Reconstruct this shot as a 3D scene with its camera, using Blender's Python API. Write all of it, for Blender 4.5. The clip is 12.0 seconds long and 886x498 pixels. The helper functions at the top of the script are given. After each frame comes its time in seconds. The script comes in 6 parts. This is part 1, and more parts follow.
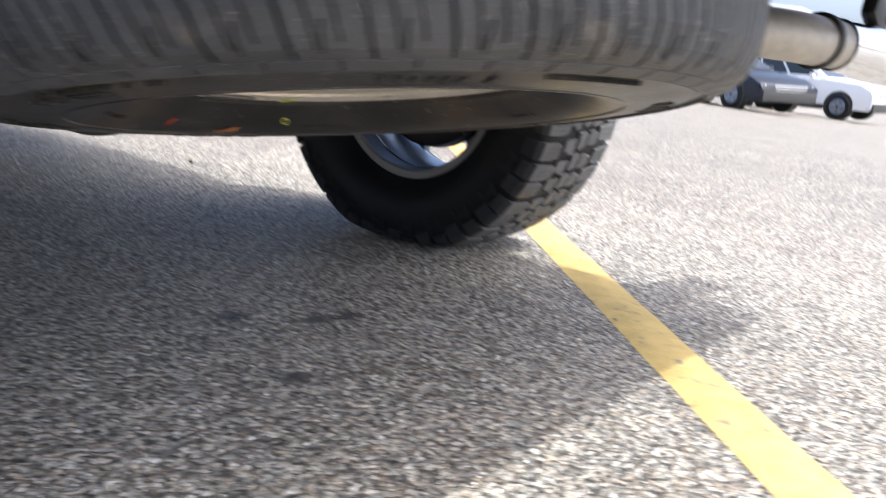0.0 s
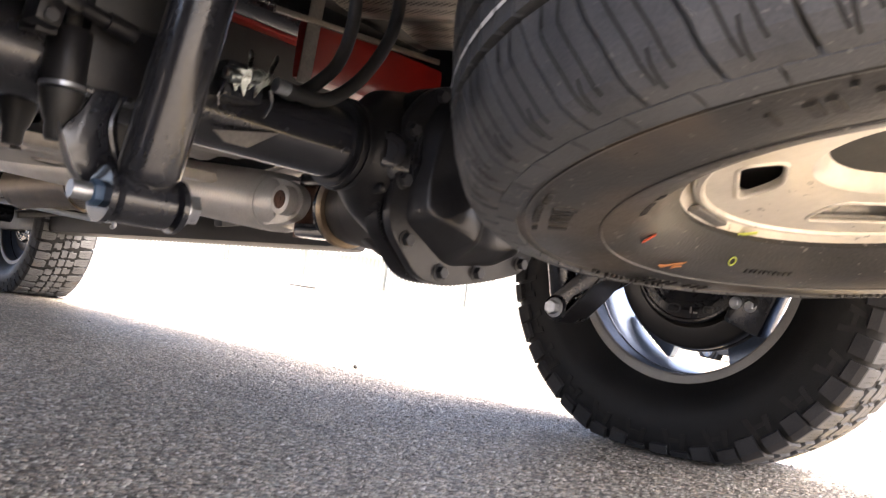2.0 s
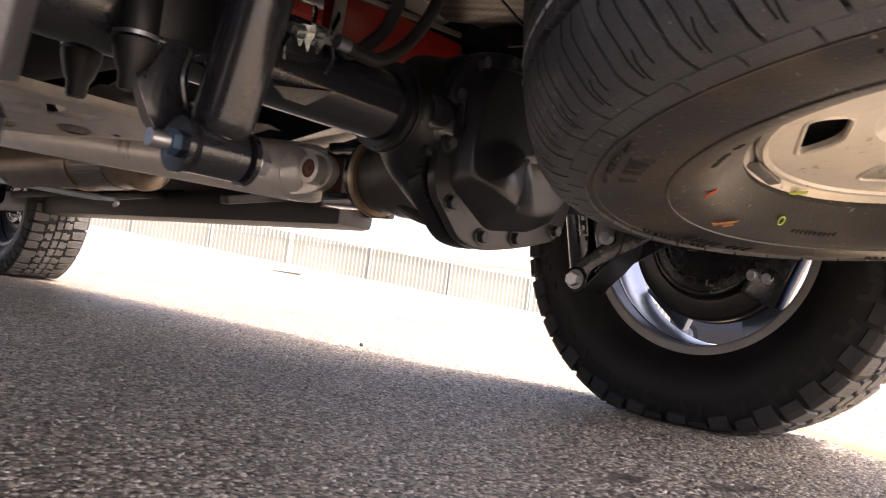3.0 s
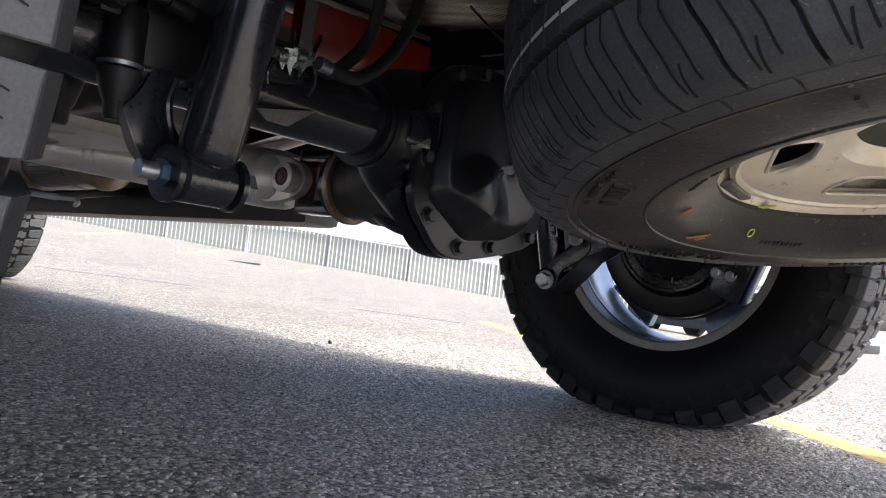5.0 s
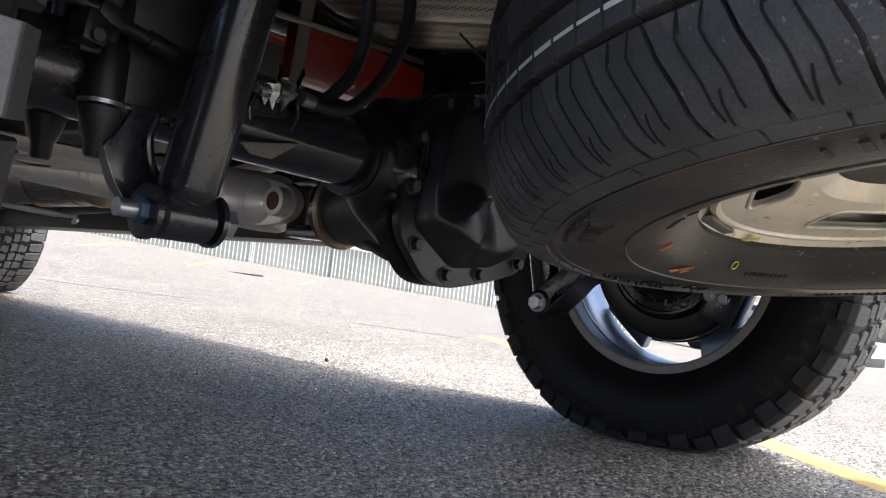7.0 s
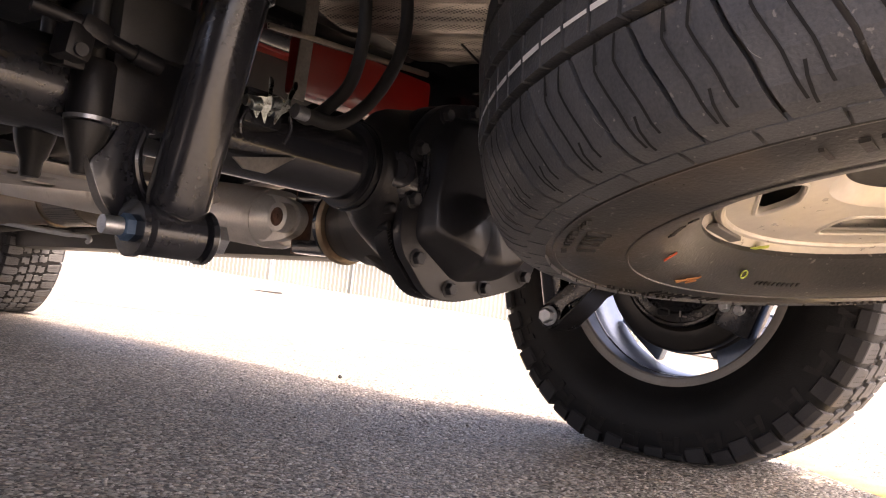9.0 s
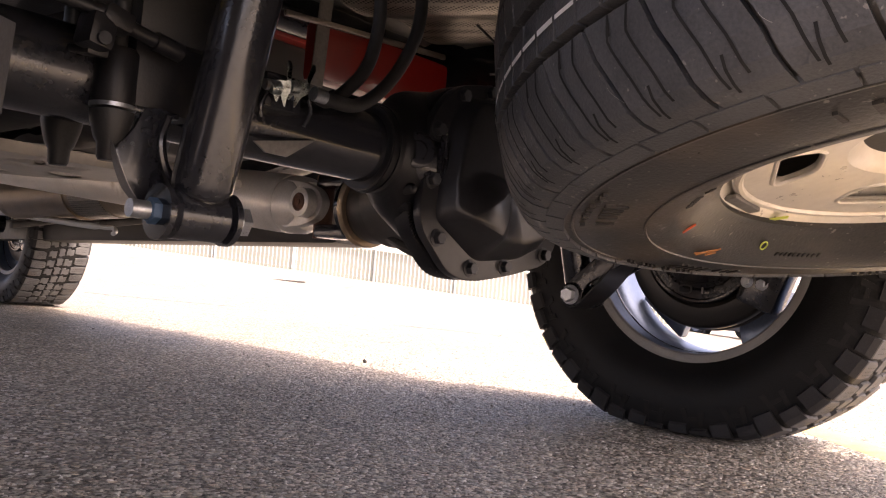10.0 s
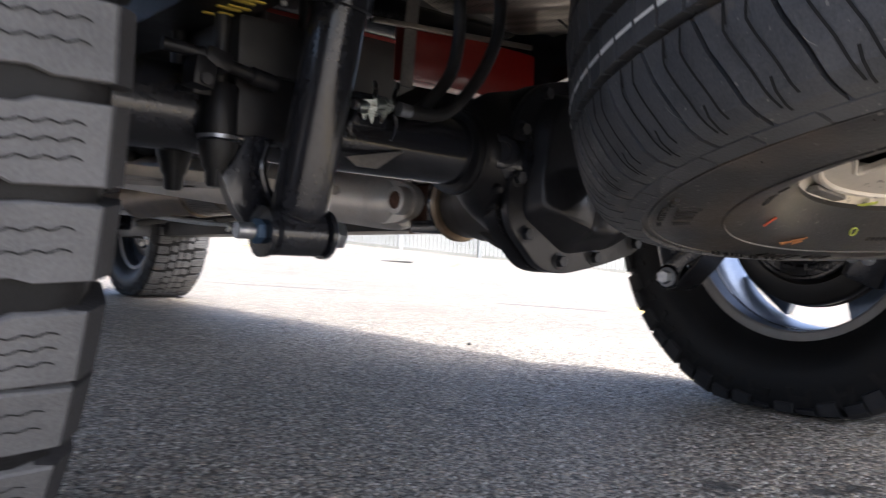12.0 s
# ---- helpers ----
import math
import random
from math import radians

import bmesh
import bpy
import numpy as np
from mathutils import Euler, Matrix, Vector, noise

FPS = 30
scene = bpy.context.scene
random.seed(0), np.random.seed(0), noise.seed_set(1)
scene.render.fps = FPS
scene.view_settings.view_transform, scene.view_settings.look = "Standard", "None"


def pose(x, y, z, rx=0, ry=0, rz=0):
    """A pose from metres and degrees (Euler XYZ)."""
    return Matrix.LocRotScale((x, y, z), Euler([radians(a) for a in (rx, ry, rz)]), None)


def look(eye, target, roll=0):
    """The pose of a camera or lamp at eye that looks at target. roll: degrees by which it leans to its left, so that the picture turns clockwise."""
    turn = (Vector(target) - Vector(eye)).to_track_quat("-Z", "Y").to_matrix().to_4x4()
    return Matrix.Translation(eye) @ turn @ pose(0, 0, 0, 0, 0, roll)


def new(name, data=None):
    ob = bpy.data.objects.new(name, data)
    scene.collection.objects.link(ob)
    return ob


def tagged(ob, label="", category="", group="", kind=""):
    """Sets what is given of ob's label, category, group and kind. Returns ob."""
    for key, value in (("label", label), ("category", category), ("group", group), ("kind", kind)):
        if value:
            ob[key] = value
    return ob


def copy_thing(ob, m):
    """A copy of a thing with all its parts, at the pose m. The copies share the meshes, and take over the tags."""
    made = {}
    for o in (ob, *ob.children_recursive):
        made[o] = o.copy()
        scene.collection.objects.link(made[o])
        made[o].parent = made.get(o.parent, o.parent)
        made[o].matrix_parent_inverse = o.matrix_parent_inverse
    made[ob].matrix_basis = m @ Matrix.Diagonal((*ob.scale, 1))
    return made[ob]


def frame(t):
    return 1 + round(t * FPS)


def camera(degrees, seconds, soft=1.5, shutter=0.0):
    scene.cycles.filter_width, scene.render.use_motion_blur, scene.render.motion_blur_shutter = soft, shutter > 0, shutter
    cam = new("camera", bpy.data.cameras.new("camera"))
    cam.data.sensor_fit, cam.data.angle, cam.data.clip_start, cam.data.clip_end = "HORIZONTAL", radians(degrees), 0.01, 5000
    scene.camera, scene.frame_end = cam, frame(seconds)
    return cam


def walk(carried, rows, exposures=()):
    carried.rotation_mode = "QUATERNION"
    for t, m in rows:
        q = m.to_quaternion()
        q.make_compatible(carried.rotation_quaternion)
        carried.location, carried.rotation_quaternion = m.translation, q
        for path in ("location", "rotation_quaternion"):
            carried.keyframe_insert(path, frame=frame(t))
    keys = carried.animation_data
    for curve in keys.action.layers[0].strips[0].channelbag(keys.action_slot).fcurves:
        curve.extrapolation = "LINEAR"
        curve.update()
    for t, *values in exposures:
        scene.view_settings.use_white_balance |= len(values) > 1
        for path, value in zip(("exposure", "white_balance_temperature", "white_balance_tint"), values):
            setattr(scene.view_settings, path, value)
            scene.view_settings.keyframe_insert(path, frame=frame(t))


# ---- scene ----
cam = camera(56.17, 12.0, soft=1.1, shutter=0.55)
# seconds, x, y, z, yaw, pitch, roll of the hand-held camera, in the truck's frame
ROWS = [
    (0.0, -0.758, -1.370, 0.473, -50.75, -13.67, 4.27),
    (0.2, -0.824, -1.319, 0.450, -49.91, -10.91, 3.94),
    (0.5, -0.935, -1.236, 0.482, -46.81, -6.79, 3.18),
    (0.8, -0.989, -1.185, 0.464, -42.34, -3.86, 3.10),
    (1.0, -0.944, -1.099, 0.404, -40.68, -1.74, 3.51),
    (1.2, -0.917, -1.010, 0.364, -41.96, -0.24, 3.76),
    (1.5, -0.895, -0.935, 0.331, -44.28, 2.26, 5.68),
    (2.0, -0.924, -0.850, 0.267, -46.96, 3.42, 7.43),
    (2.5, -0.967, -0.812, 0.227, -47.72, 2.91, 7.71),
    (3.0, -0.984, -0.793, 0.220, -48.45, 2.85, 7.47),
    (3.2, -1.004, -0.777, 0.233, -48.83, 2.95, 7.37),
    (5.0, -1.018, -0.781, 0.253, -51.38, 2.17, 6.52),
    (5.5, -1.004, -0.785, 0.262, -51.53, 1.96, 6.42),
    (6.0, -1.008, -0.792, 0.263, -51.49, 1.97, 6.31),
    (6.5, -1.007, -0.798, 0.270, -51.25, 2.38, 6.43),
    (7.0, -1.007, -0.800, 0.281, -51.00, 2.86, 6.73),
    (9.0, -0.975, -0.805, 0.283, -49.53, 3.72, 5.90),
    (9.5, -0.976, -0.810, 0.274, -48.82, 3.21, 5.17),
    (10.0, -0.982, -0.814, 0.273, -48.14, 2.65, 4.65),
    (10.5, -0.987, -0.822, 0.272, -47.70, 2.15, 4.35),
    (11.0, -0.990, -0.827, 0.271, -46.51, 1.64, 4.01),
    (11.5, -0.984, -0.826, 0.278, -45.89, 1.31, 3.71),
    (12.0, -1.002, -0.863, 0.305, -40.96, 0.46, 2.41),
]
EXPOSURES = [(0.0, 1.85, 6000, 6), (0.6, 2.42, 6200, 7), (1.2, 3.37, 6800, 9), (2.0, 3.42, 7100, 12), (2.5, 3.32, 7300, 14), (3.0, 2.67, 7700, 18), (3.4, 2.42, 7400, 15), (5.0, 2.02, 6100, 5), (7.0, 2.02, 6100, 5), (9.0, 2.83, 7800, 20), (10.0, 2.68, 7900, 22), (11.0, 2.34, 7700, 22), (11.5, 2.3, 6700, 14), (12.0, 2.32, 6200, 8)]


def row_pose(x, y, z, yaw, pitch, roll):
    return pose(x, y, z, 90 + pitch, 0, yaw) @ pose(0, 0, 0, 0, 0, roll)


walk(cam, [(t, row_pose(*r)) for t, *r in ROWS], EXPOSURES)

# ---------------------------------------------------------------- light
SUN = Vector((0.22, -0.62, 1.0)).normalized()
world = bpy.data.worlds.new("sky")
scene.world = world
world.use_nodes = True
nt = world.node_tree
sky = nt.nodes.new("ShaderNodeTexSky")
sky.sky_type, sky.sun_disc = "NISHITA", False
sky.sun_elevation = math.asin(SUN.z)
sky.sun_rotation = math.atan2(SUN.x, SUN.y)
sky.air_density, sky.dust_density, sky.ozone_density = 0.45, 5.0, 0.6
nt.links.new(sky.outputs[0], nt.nodes["Background"].inputs[0])
nt.nodes["Background"].inputs[1].default_value = 0.15
lamp = bpy.data.lights.new("sun", "SUN")
lamp.energy, lamp.angle, lamp.color = 1.15, radians(0.9), (1.0, 0.955, 0.90)
sun = new("sun", lamp)
sun.matrix_world = look(SUN * 30, (0, 0, 0))


# ---------------------------------------------------------------- materials
def material(name, dark, light, scale=20.0, rough=(0.5, 0.7), metal=0.0, bump=0.1, fine=200.0, spec=0.5, stain=None, coat=0.0, bump_d=0.002):
    """A surface with broad blotches and fine grain between two colours, relief and uneven gloss."""
    m = bpy.data.materials.new(name)
    m.use_nodes = True
    n, l = m.node_tree.nodes, m.node_tree.links
    p = n["Principled BSDF"]
    tc = n.new("ShaderNodeTexCoord")
    broad, grain = n.new("ShaderNodeTexNoise"), n.new("ShaderNodeTexNoise")
    broad.inputs["Scale"].default_value, grain.inputs["Scale"].default_value = scale, fine
    broad.inputs["Detail"].default_value, grain.inputs["Detail"].default_value = 6, 3
    for t in (broad, grain):
        l.new(tc.outputs["Object"], t.inputs["Vector"])
    mixf = n.new("ShaderNodeMath")
    mixf.operation = "MULTIPLY_ADD"
    l.new(grain.outputs["Fac"], mixf.inputs[0])
    mixf.inputs[1].default_value = 0.4
    half = n.new("ShaderNodeMath")
    half.operation = "MULTIPLY"
    half.inputs[1].default_value = 0.6
    l.new(broad.outputs["Fac"], half.inputs[0])
    l.new(half.outputs[0], mixf.inputs[2])
    ramp = n.new("ShaderNodeValToRGB")
    ramp.color_ramp.elements[0].position, ramp.color_ramp.elements[1].position = 0.36, 0.64
    ramp.color_ramp.elements[0].color, ramp.color_ramp.elements[1].color = (*dark, 1), (*light, 1)
    l.new(mixf.outputs[0], ramp.inputs[0])
    colour = ramp.outputs[0]
    if stain:
        sn = n.new("ShaderNodeTexNoise")
        sn.inputs["Scale"].default_value, sn.inputs["Detail"].default_value = stain[1], 8
        l.new(tc.outputs["Object"], sn.inputs["Vector"])
        sr = n.new("ShaderNodeMapRange")
        sr.inputs[1].default_value, sr.inputs[2].default_value = stain[2], stain[2] + 0.12
        l.new(sn.outputs["Fac"], sr.inputs[0])
        mx = n.new("ShaderNodeMixRGB")
        mx.inputs[2].default_value = (*stain[0], 1)
        l.new(sr.outputs[0], mx.inputs[0])
        l.new(colour, mx.inputs[1])
        colour = mx.outputs[0]
    l.new(colour, p.inputs["Base Color"])
    rr = n.new("ShaderNodeMapRange")
    rr.inputs[1].default_value, rr.inputs[2].default_value = 0.3, 0.7
    rr.inputs[3].default_value, rr.inputs[4].default_value = rough
    l.new(mixf.outputs[0], rr.inputs[0])
    l.new(rr.outputs[0], p.inputs["Roughness"])
    p.inputs["Metallic"].default_value = metal
    p.inputs["Specular IOR Level"].default_value = spec
    p.inputs["Coat Weight"].default_value = coat
    if bump:
        b = n.new("ShaderNodeBump")
        b.inputs["Strength"].default_value, b.inputs["Distance"].default_value = bump, bump_d
        l.new(grain.outputs["Fac"], b.inputs["Height"])
        l.new(b.outputs[0], p.inputs["Normal"])
    return m


OIL_DRIPS = [(0.062, -0.245, 0.034), (0.166, -0.344, 0.030), (0.219, -0.366, 0.034), (-0.027, -0.522, 0.034)]


def asphalt_material():
    """Old grey asphalt: light and dark stone chips in a grey binder, broad stains, oil spots."""
    m = bpy.data.materials.new("asphalt")
    m.use_nodes = True
    n, l = m.node_tree.nodes, m.node_tree.links
    p = n["Principled BSDF"]
    tc = n.new("ShaderNodeTexCoord")

    def noise_at(scale, detail=4.0, rough=0.5):
        t = n.new("ShaderNodeTexNoise")
        t.inputs["Scale"].default_value, t.inputs["Detail"].default_value, t.inputs["Roughness"].default_value = scale, detail, rough
        l.new(tc.outputs["Object"], t.inputs["Vector"])
        return t.outputs["Fac"]

    def chips(scale):
        v = n.new("ShaderNodeTexVoronoi")
        v.inputs["Scale"].default_value = scale
        shake, add = n.new("ShaderNodeTexNoise"), n.new("ShaderNodeVectorMath")
        shake.inputs["Scale"].default_value = scale * 1.1
        l.new(tc.outputs["Object"], shake.inputs["Vector"])
        add.operation = "MULTIPLY_ADD"
        l.new(shake.outputs["Color"], add.inputs[0])
        add.inputs[1].default_value = (0.9 / scale,) * 3
        l.new(tc.outputs["Object"], add.inputs[2])
        l.new(add.outputs[0], v.inputs["Vector"])
        return v

    def ramp(fac, stops):
        r = n.new("ShaderNodeValToRGB")
        while len(r.color_ramp.elements) < len(stops):
            r.color_ramp.elements.new(0.5)
        for e, (at, c) in zip(r.color_ramp.elements, stops):
            e.position, e.color = at, (*c, 1)
        l.new(fac, r.inputs[0])
        return r.outputs[0]

    def mix(kind, fac, a, b):
        x = n.new("ShaderNodeMixRGB")
        x.blend_type = kind
        if isinstance(fac, float):
            x.inputs[0].default_value = fac
        else:
            l.new(fac, x.inputs[0])
        l.new(a, x.inputs[1])
        l.new(b, x.inputs[2])
        return x.outputs[0]

    v = chips(92.0)
    sep = n.new("ShaderNodeSeparateColor")
    l.new(v.outputs["Color"], sep.inputs[0])
    chip = ramp(sep.outputs[0], [(0.0, (0.09, 0.086, 0.08)), (0.14, (0.19, 0.18, 0.168)), (0.60, (0.26, 0.247, 0.23)), (0.86, (0.36, 0.343, 0.318)), (1.0, (0.56, 0.54, 0.50))])
    v2 = chips(300.0)
    sep2 = n.new("ShaderNodeSeparateColor")
    l.new(v2.outputs["Color"], sep2.inputs[0])
    chip2 = ramp(sep2.outputs[1], [(0.0, (0.17, 0.165, 0.16)), (0.6, (0.26, 0.252, 0.24)), (1.0, (0.40, 0.385, 0.36))])
    base = mix("MIX", 0.22, chip, chip2)
    hue = ramp(sep.outputs[1], [(0.0, (1.10, 0.98, 0.86)), (0.35, (1.04, 1.0, 0.94)), (0.7, (0.98, 1.0, 0.98)), (1.0, (0.92, 1.0, 1.06))])
    base = mix("MULTIPLY", 1.0, base, hue)
    gaps = ramp(v.outputs["Distance"], [(0.34, (1.24, 1.24, 1.24)), (0.72, (0.36, 0.35, 0.34))])
    base = mix("MULTIPLY", 1.0, base, gaps)
    broad = ramp(noise_at(1.3, 6.0), [(0.3, (1.10, 1.05, 0.97)), (0.7, (1.36, 1.31, 1.22))])
    base = mix("MULTIPLY", 1.0, base, broad)
    mid = ramp(noise_at(9.0, 5.0), [(0.32, (0.80, 0.79, 0.78)), (0.6, (1.06, 1.05, 1.04))])
    base = mix("MULTIPLY", 1.0, base, mid)
    spots = ramp(noise_at(5.5, 2.0), [(0.64, (1, 1, 1)), (0.74, (0.78, 0.77, 0.76))])
    pits = ramp(noise_at(95.0, 3.0, 0.6), [(0.39, (0.14, 0.135, 0.13)), (0.47, (1.08, 1.08, 1.08))])
    base = mix("MULTIPLY", 1.0, base, pits)
    base = mix("MULTIPLY", 1.0, base, spots)
    # old drips of oil
    bend = n.new("ShaderNodeTexNoise")
    bend.inputs["Scale"].default_value = 22.0
    l.new(tc.outputs["Object"], bend.inputs["Vector"])
    for x, y, r in OIL_DRIPS:
        d = n.new("ShaderNodeVectorMath")
        d.operation = "DISTANCE"
        l.new(tc.outputs["Object"], d.inputs[0])
        d.inputs[1].default_value = (x, y, 0)
        wob = n.new("ShaderNodeMath")
        wob.operation = "MULTIPLY_ADD"
        l.new(bend.outputs["Fac"], wob.inputs[0])
        wob.inputs[1].default_value = r * 1.4
        l.new(d.outputs["Value"], wob.inputs[2])
        inside = n.new("ShaderNodeMapRange")
        inside.inputs[1].default_value, inside.inputs[2].default_value = r * 1.2, r * 1.8
        inside.inputs[3].default_value, inside.inputs[4].default_value = 0.75, 0.0
        l.new(wob.outputs[0], inside.inputs[0])
        dark = n.new("ShaderNodeMixRGB")
        dark.inputs[2].default_value = (0.03, 0.03, 0.03, 1)
        l.new(inside.outputs[0], dark.inputs[0])
        l.new(base, dark.inputs[1])
        base = dark.outputs[0]
    l.new(base, p.inputs["Base Color"])
    p.inputs["Roughness"].default_value = 0.52
    p.inputs["Specular IOR Level"].default_value = 0.55
    hgt = n.new("ShaderNodeMath")
    hgt.operation = "ADD"
    l.new(v.outputs["Distance"], hgt.inputs[0])
    l.new(noise_at(260.0, 4.0), hgt.inputs[1])
    b = n.new("ShaderNodeBump")
    b.inputs["Strength"].default_value, b.inputs["Distance"].default_value = 0.9, 0.006
    b.invert = True
    l.new(hgt.outputs[0], b.inputs["Height"])
    l.new(b.outputs[0], p.inputs["Normal"])
    return m


ASPHALT = asphalt_material()
RUBBER = material("tyre_rubber", (0.0055, 0.0057, 0.0063), (0.0125, 0.0125, 0.013), 9, (0.42, 0.65), bump=0.25, fine=320, spec=0.3, stain=((0.04, 0.036, 0.032), 7, 0.68))
TREAD = material("tread_rubber", (0.092, 0.093, 0.095), (0.150, 0.150, 0.151), 14, (0.6, 0.85), bump=0.3, fine=420, spec=0.3, stain=((0.12, 0.098, 0.078), 11, 0.58))
# darker copy of the tread rubber, painting the shade on the tyre's sideways faces
SHOULDER_RUBBER = material("shaded_shoulder_rubber", (0.020, 0.020, 0.022), (0.040, 0.040, 0.042), 14, (0.5, 0.75), bump=0.25, fine=380, spec=0.3)
# slightly lighter than the sidewall rubber, so the raised bars stand out
RELIEF = material("relief_rubber", (0.0075, 0.0075, 0.008), (0.017, 0.016, 0.0155), 30, (0.45, 0.65), bump=0.2, fine=320, spec=0.35)
SPARE_TREAD = material("dusty_road_tread", (0.043, 0.046, 0.051), (0.086, 0.089, 0.096), 14, (0.40, 0.62), bump=0.3, fine=420, spec=0.45, stain=((0.15, 0.13, 0.11), 16, 0.63))


def add_flecks(m, scale, cut_at, colour):
    """Sparse pale flecks and scuffs on a surface."""
    n, l = m.node_tree.nodes, m.node_tree.links
    p = n["Principled BSDF"]
    tc = n.new("ShaderNodeTexCoord")
    spots, patch = n.new("ShaderNodeTexNoise"), n.new("ShaderNodeTexNoise")
    spots.inputs["Scale"].default_value, spots.inputs["Detail"].default_value = scale, 2
    patch.inputs["Scale"].default_value = 9.0
    for t in (spots, patch):
        l.new(tc.outputs["Object"], t.inputs["Vector"])
    add = n.new("ShaderNodeMath")
    add.operation = "MULTIPLY_ADD"
    l.new(patch.outputs["Fac"], add.inputs[0])
    add.inputs[1].default_value = 0.35
    l.new(spots.outputs["Fac"], add.inputs[2])
    r = n.new("ShaderNodeMapRange")
    r.inputs[1].default_value, r.inputs[2].default_value = cut_at, cut_at + 0.06
    l.new(add.outputs[0], r.inputs[0])
    mx = n.new("ShaderNodeMixRGB")
    mx.inputs[2].default_value = (*colour, 1)
    l.new(r.outputs[0], mx.inputs[0])
    l.new(p.inputs["Base Color"].links[0].from_socket, mx.inputs[1])
    l.new(mx.outputs[0], p.inputs["Base Color"])


add_flecks(SPARE_TREAD, 190.0, 0.845, (0.17, 0.165, 0.16))
SPARE_RUBBER = material("dusty_rubber", (0.024, 0.0235, 0.023), (0.052, 0.049, 0.046), 10, (0.25, 0.46), bump=0.2, fine=260, spec=0.5, stain=((0.080, 0.064, 0.050), 6, 0.46))
add_flecks(SPARE_RUBBER, 130.0, 0.85, (0.20, 0.185, 0.17))
LETTER = material("worn_black_rubber_mark", (0.012, 0.0115, 0.011), (0.040, 0.036, 0.032), 40, (0.4, 0.6), bump=0.2, fine=300, spec=0.4)
# black of the flat strips that paint the shade inside fine tread cuts
CUT_SHADE = material("cut_shade_black", (0.006, 0.006, 0.006), (0.012, 0.012, 0.012), 30, (0.8, 0.9), bump=0.0)
ALLOY = material("satin_alloy", (0.15, 0.19, 0.262), (0.225, 0.275, 0.36), 6, (0.30, 0.42), metal=0.9, bump=0.02, fine=120)
LIP = material("machined_lip", (0.25, 0.24, 0.23), (0.36, 0.35, 0.335), 12, (0.5, 0.65), metal=0.6, bump=0.05, fine=400)
STEEL_RIM = material("silver_steel_rim", (0.66, 0.61, 0.53), (0.80, 0.75, 0.67), 7, (0.26, 0.40), metal=0.35, bump=0.03, fine=90, stain=((0.42, 0.34, 0.25), 3.5, 0.62))
CHASSIS = material("black_chassis_paint", (0.014, 0.015, 0.019), (0.023, 0.024, 0.028), 8, (0.14, 0.26), bump=0.015, fine=160, spec=0.6, stain=((0.045, 0.040, 0.037), 6, 0.66), coat=0.25)
SATIN = material("satin_black_cover", (0.015, 0.0155, 0.018), (0.024, 0.0245, 0.028), 14, (0.27, 0.35), bump=0.0, fine=120, spec=0.45)
CAST = material("cast_iron_black", (0.007, 0.007, 0.0085), (0.013, 0.013, 0.015), 16, (0.34, 0.52), bump=0.12, fine=260, spec=0.35, stain=((0.04, 0.034, 0.03), 12, 0.72))
BOLT_BLACK = material("black_bolt", (0.02, 0.021, 0.024), (0.035, 0.036, 0.04), 60, (0.4, 0.55), bump=0.05, fine=400)
ZINC = material("zinc_hardware", (0.34, 0.35, 0.37), (0.54, 0.56, 0.58), 60, (0.25, 0.45), metal=0.9, bump=0.1, fine=500, stain=((0.30, 0.22, 0.15), 40, 0.64))
STEEL = material("bare_steel_shaft", (0.62, 0.585, 0.53), (0.78, 0.74, 0.68), 8, (0.30, 0.42), metal=0.30, bump=0.05, fine=260, stain=((0.26, 0.20, 0.14), 12, 0.66))
NOSE = material("oily_brown_cast_iron", (0.030, 0.026, 0.022), (0.060, 0.052, 0.044), 18, (0.35, 0.5), bump=0.1, fine=260, spec=0.4)
MUFFLER = material("heat_browned_steel", (0.15, 0.115, 0.082), (0.29, 0.23, 0.165), 7, (0.28, 0.45), metal=0.6, bump=0.04, fine=200, stain=((0.09, 0.06, 0.04), 9, 0.60))
CLIP = material("dirty_zinc_spring_steel", (0.10, 0.115, 0.11), (0.36, 0.39, 0.37), 90, (0.22, 0.40), metal=0.85, bump=0.1, fine=500, stain=((0.05, 0.045, 0.04), 130, 0.55))
BRONZE = material("dull_bronze_steel", (0.34, 0.25, 0.16), (0.46, 0.35, 0.24), 40, (0.35, 0.5), metal=0.6, bump=0.05, fine=300)
RUST = material("rusty_cap", (0.07, 0.035, 0.022), (0.20, 0.10, 0.065), 60, (0.6, 0.8), metal=0.4, bump=0.3, fine=500)
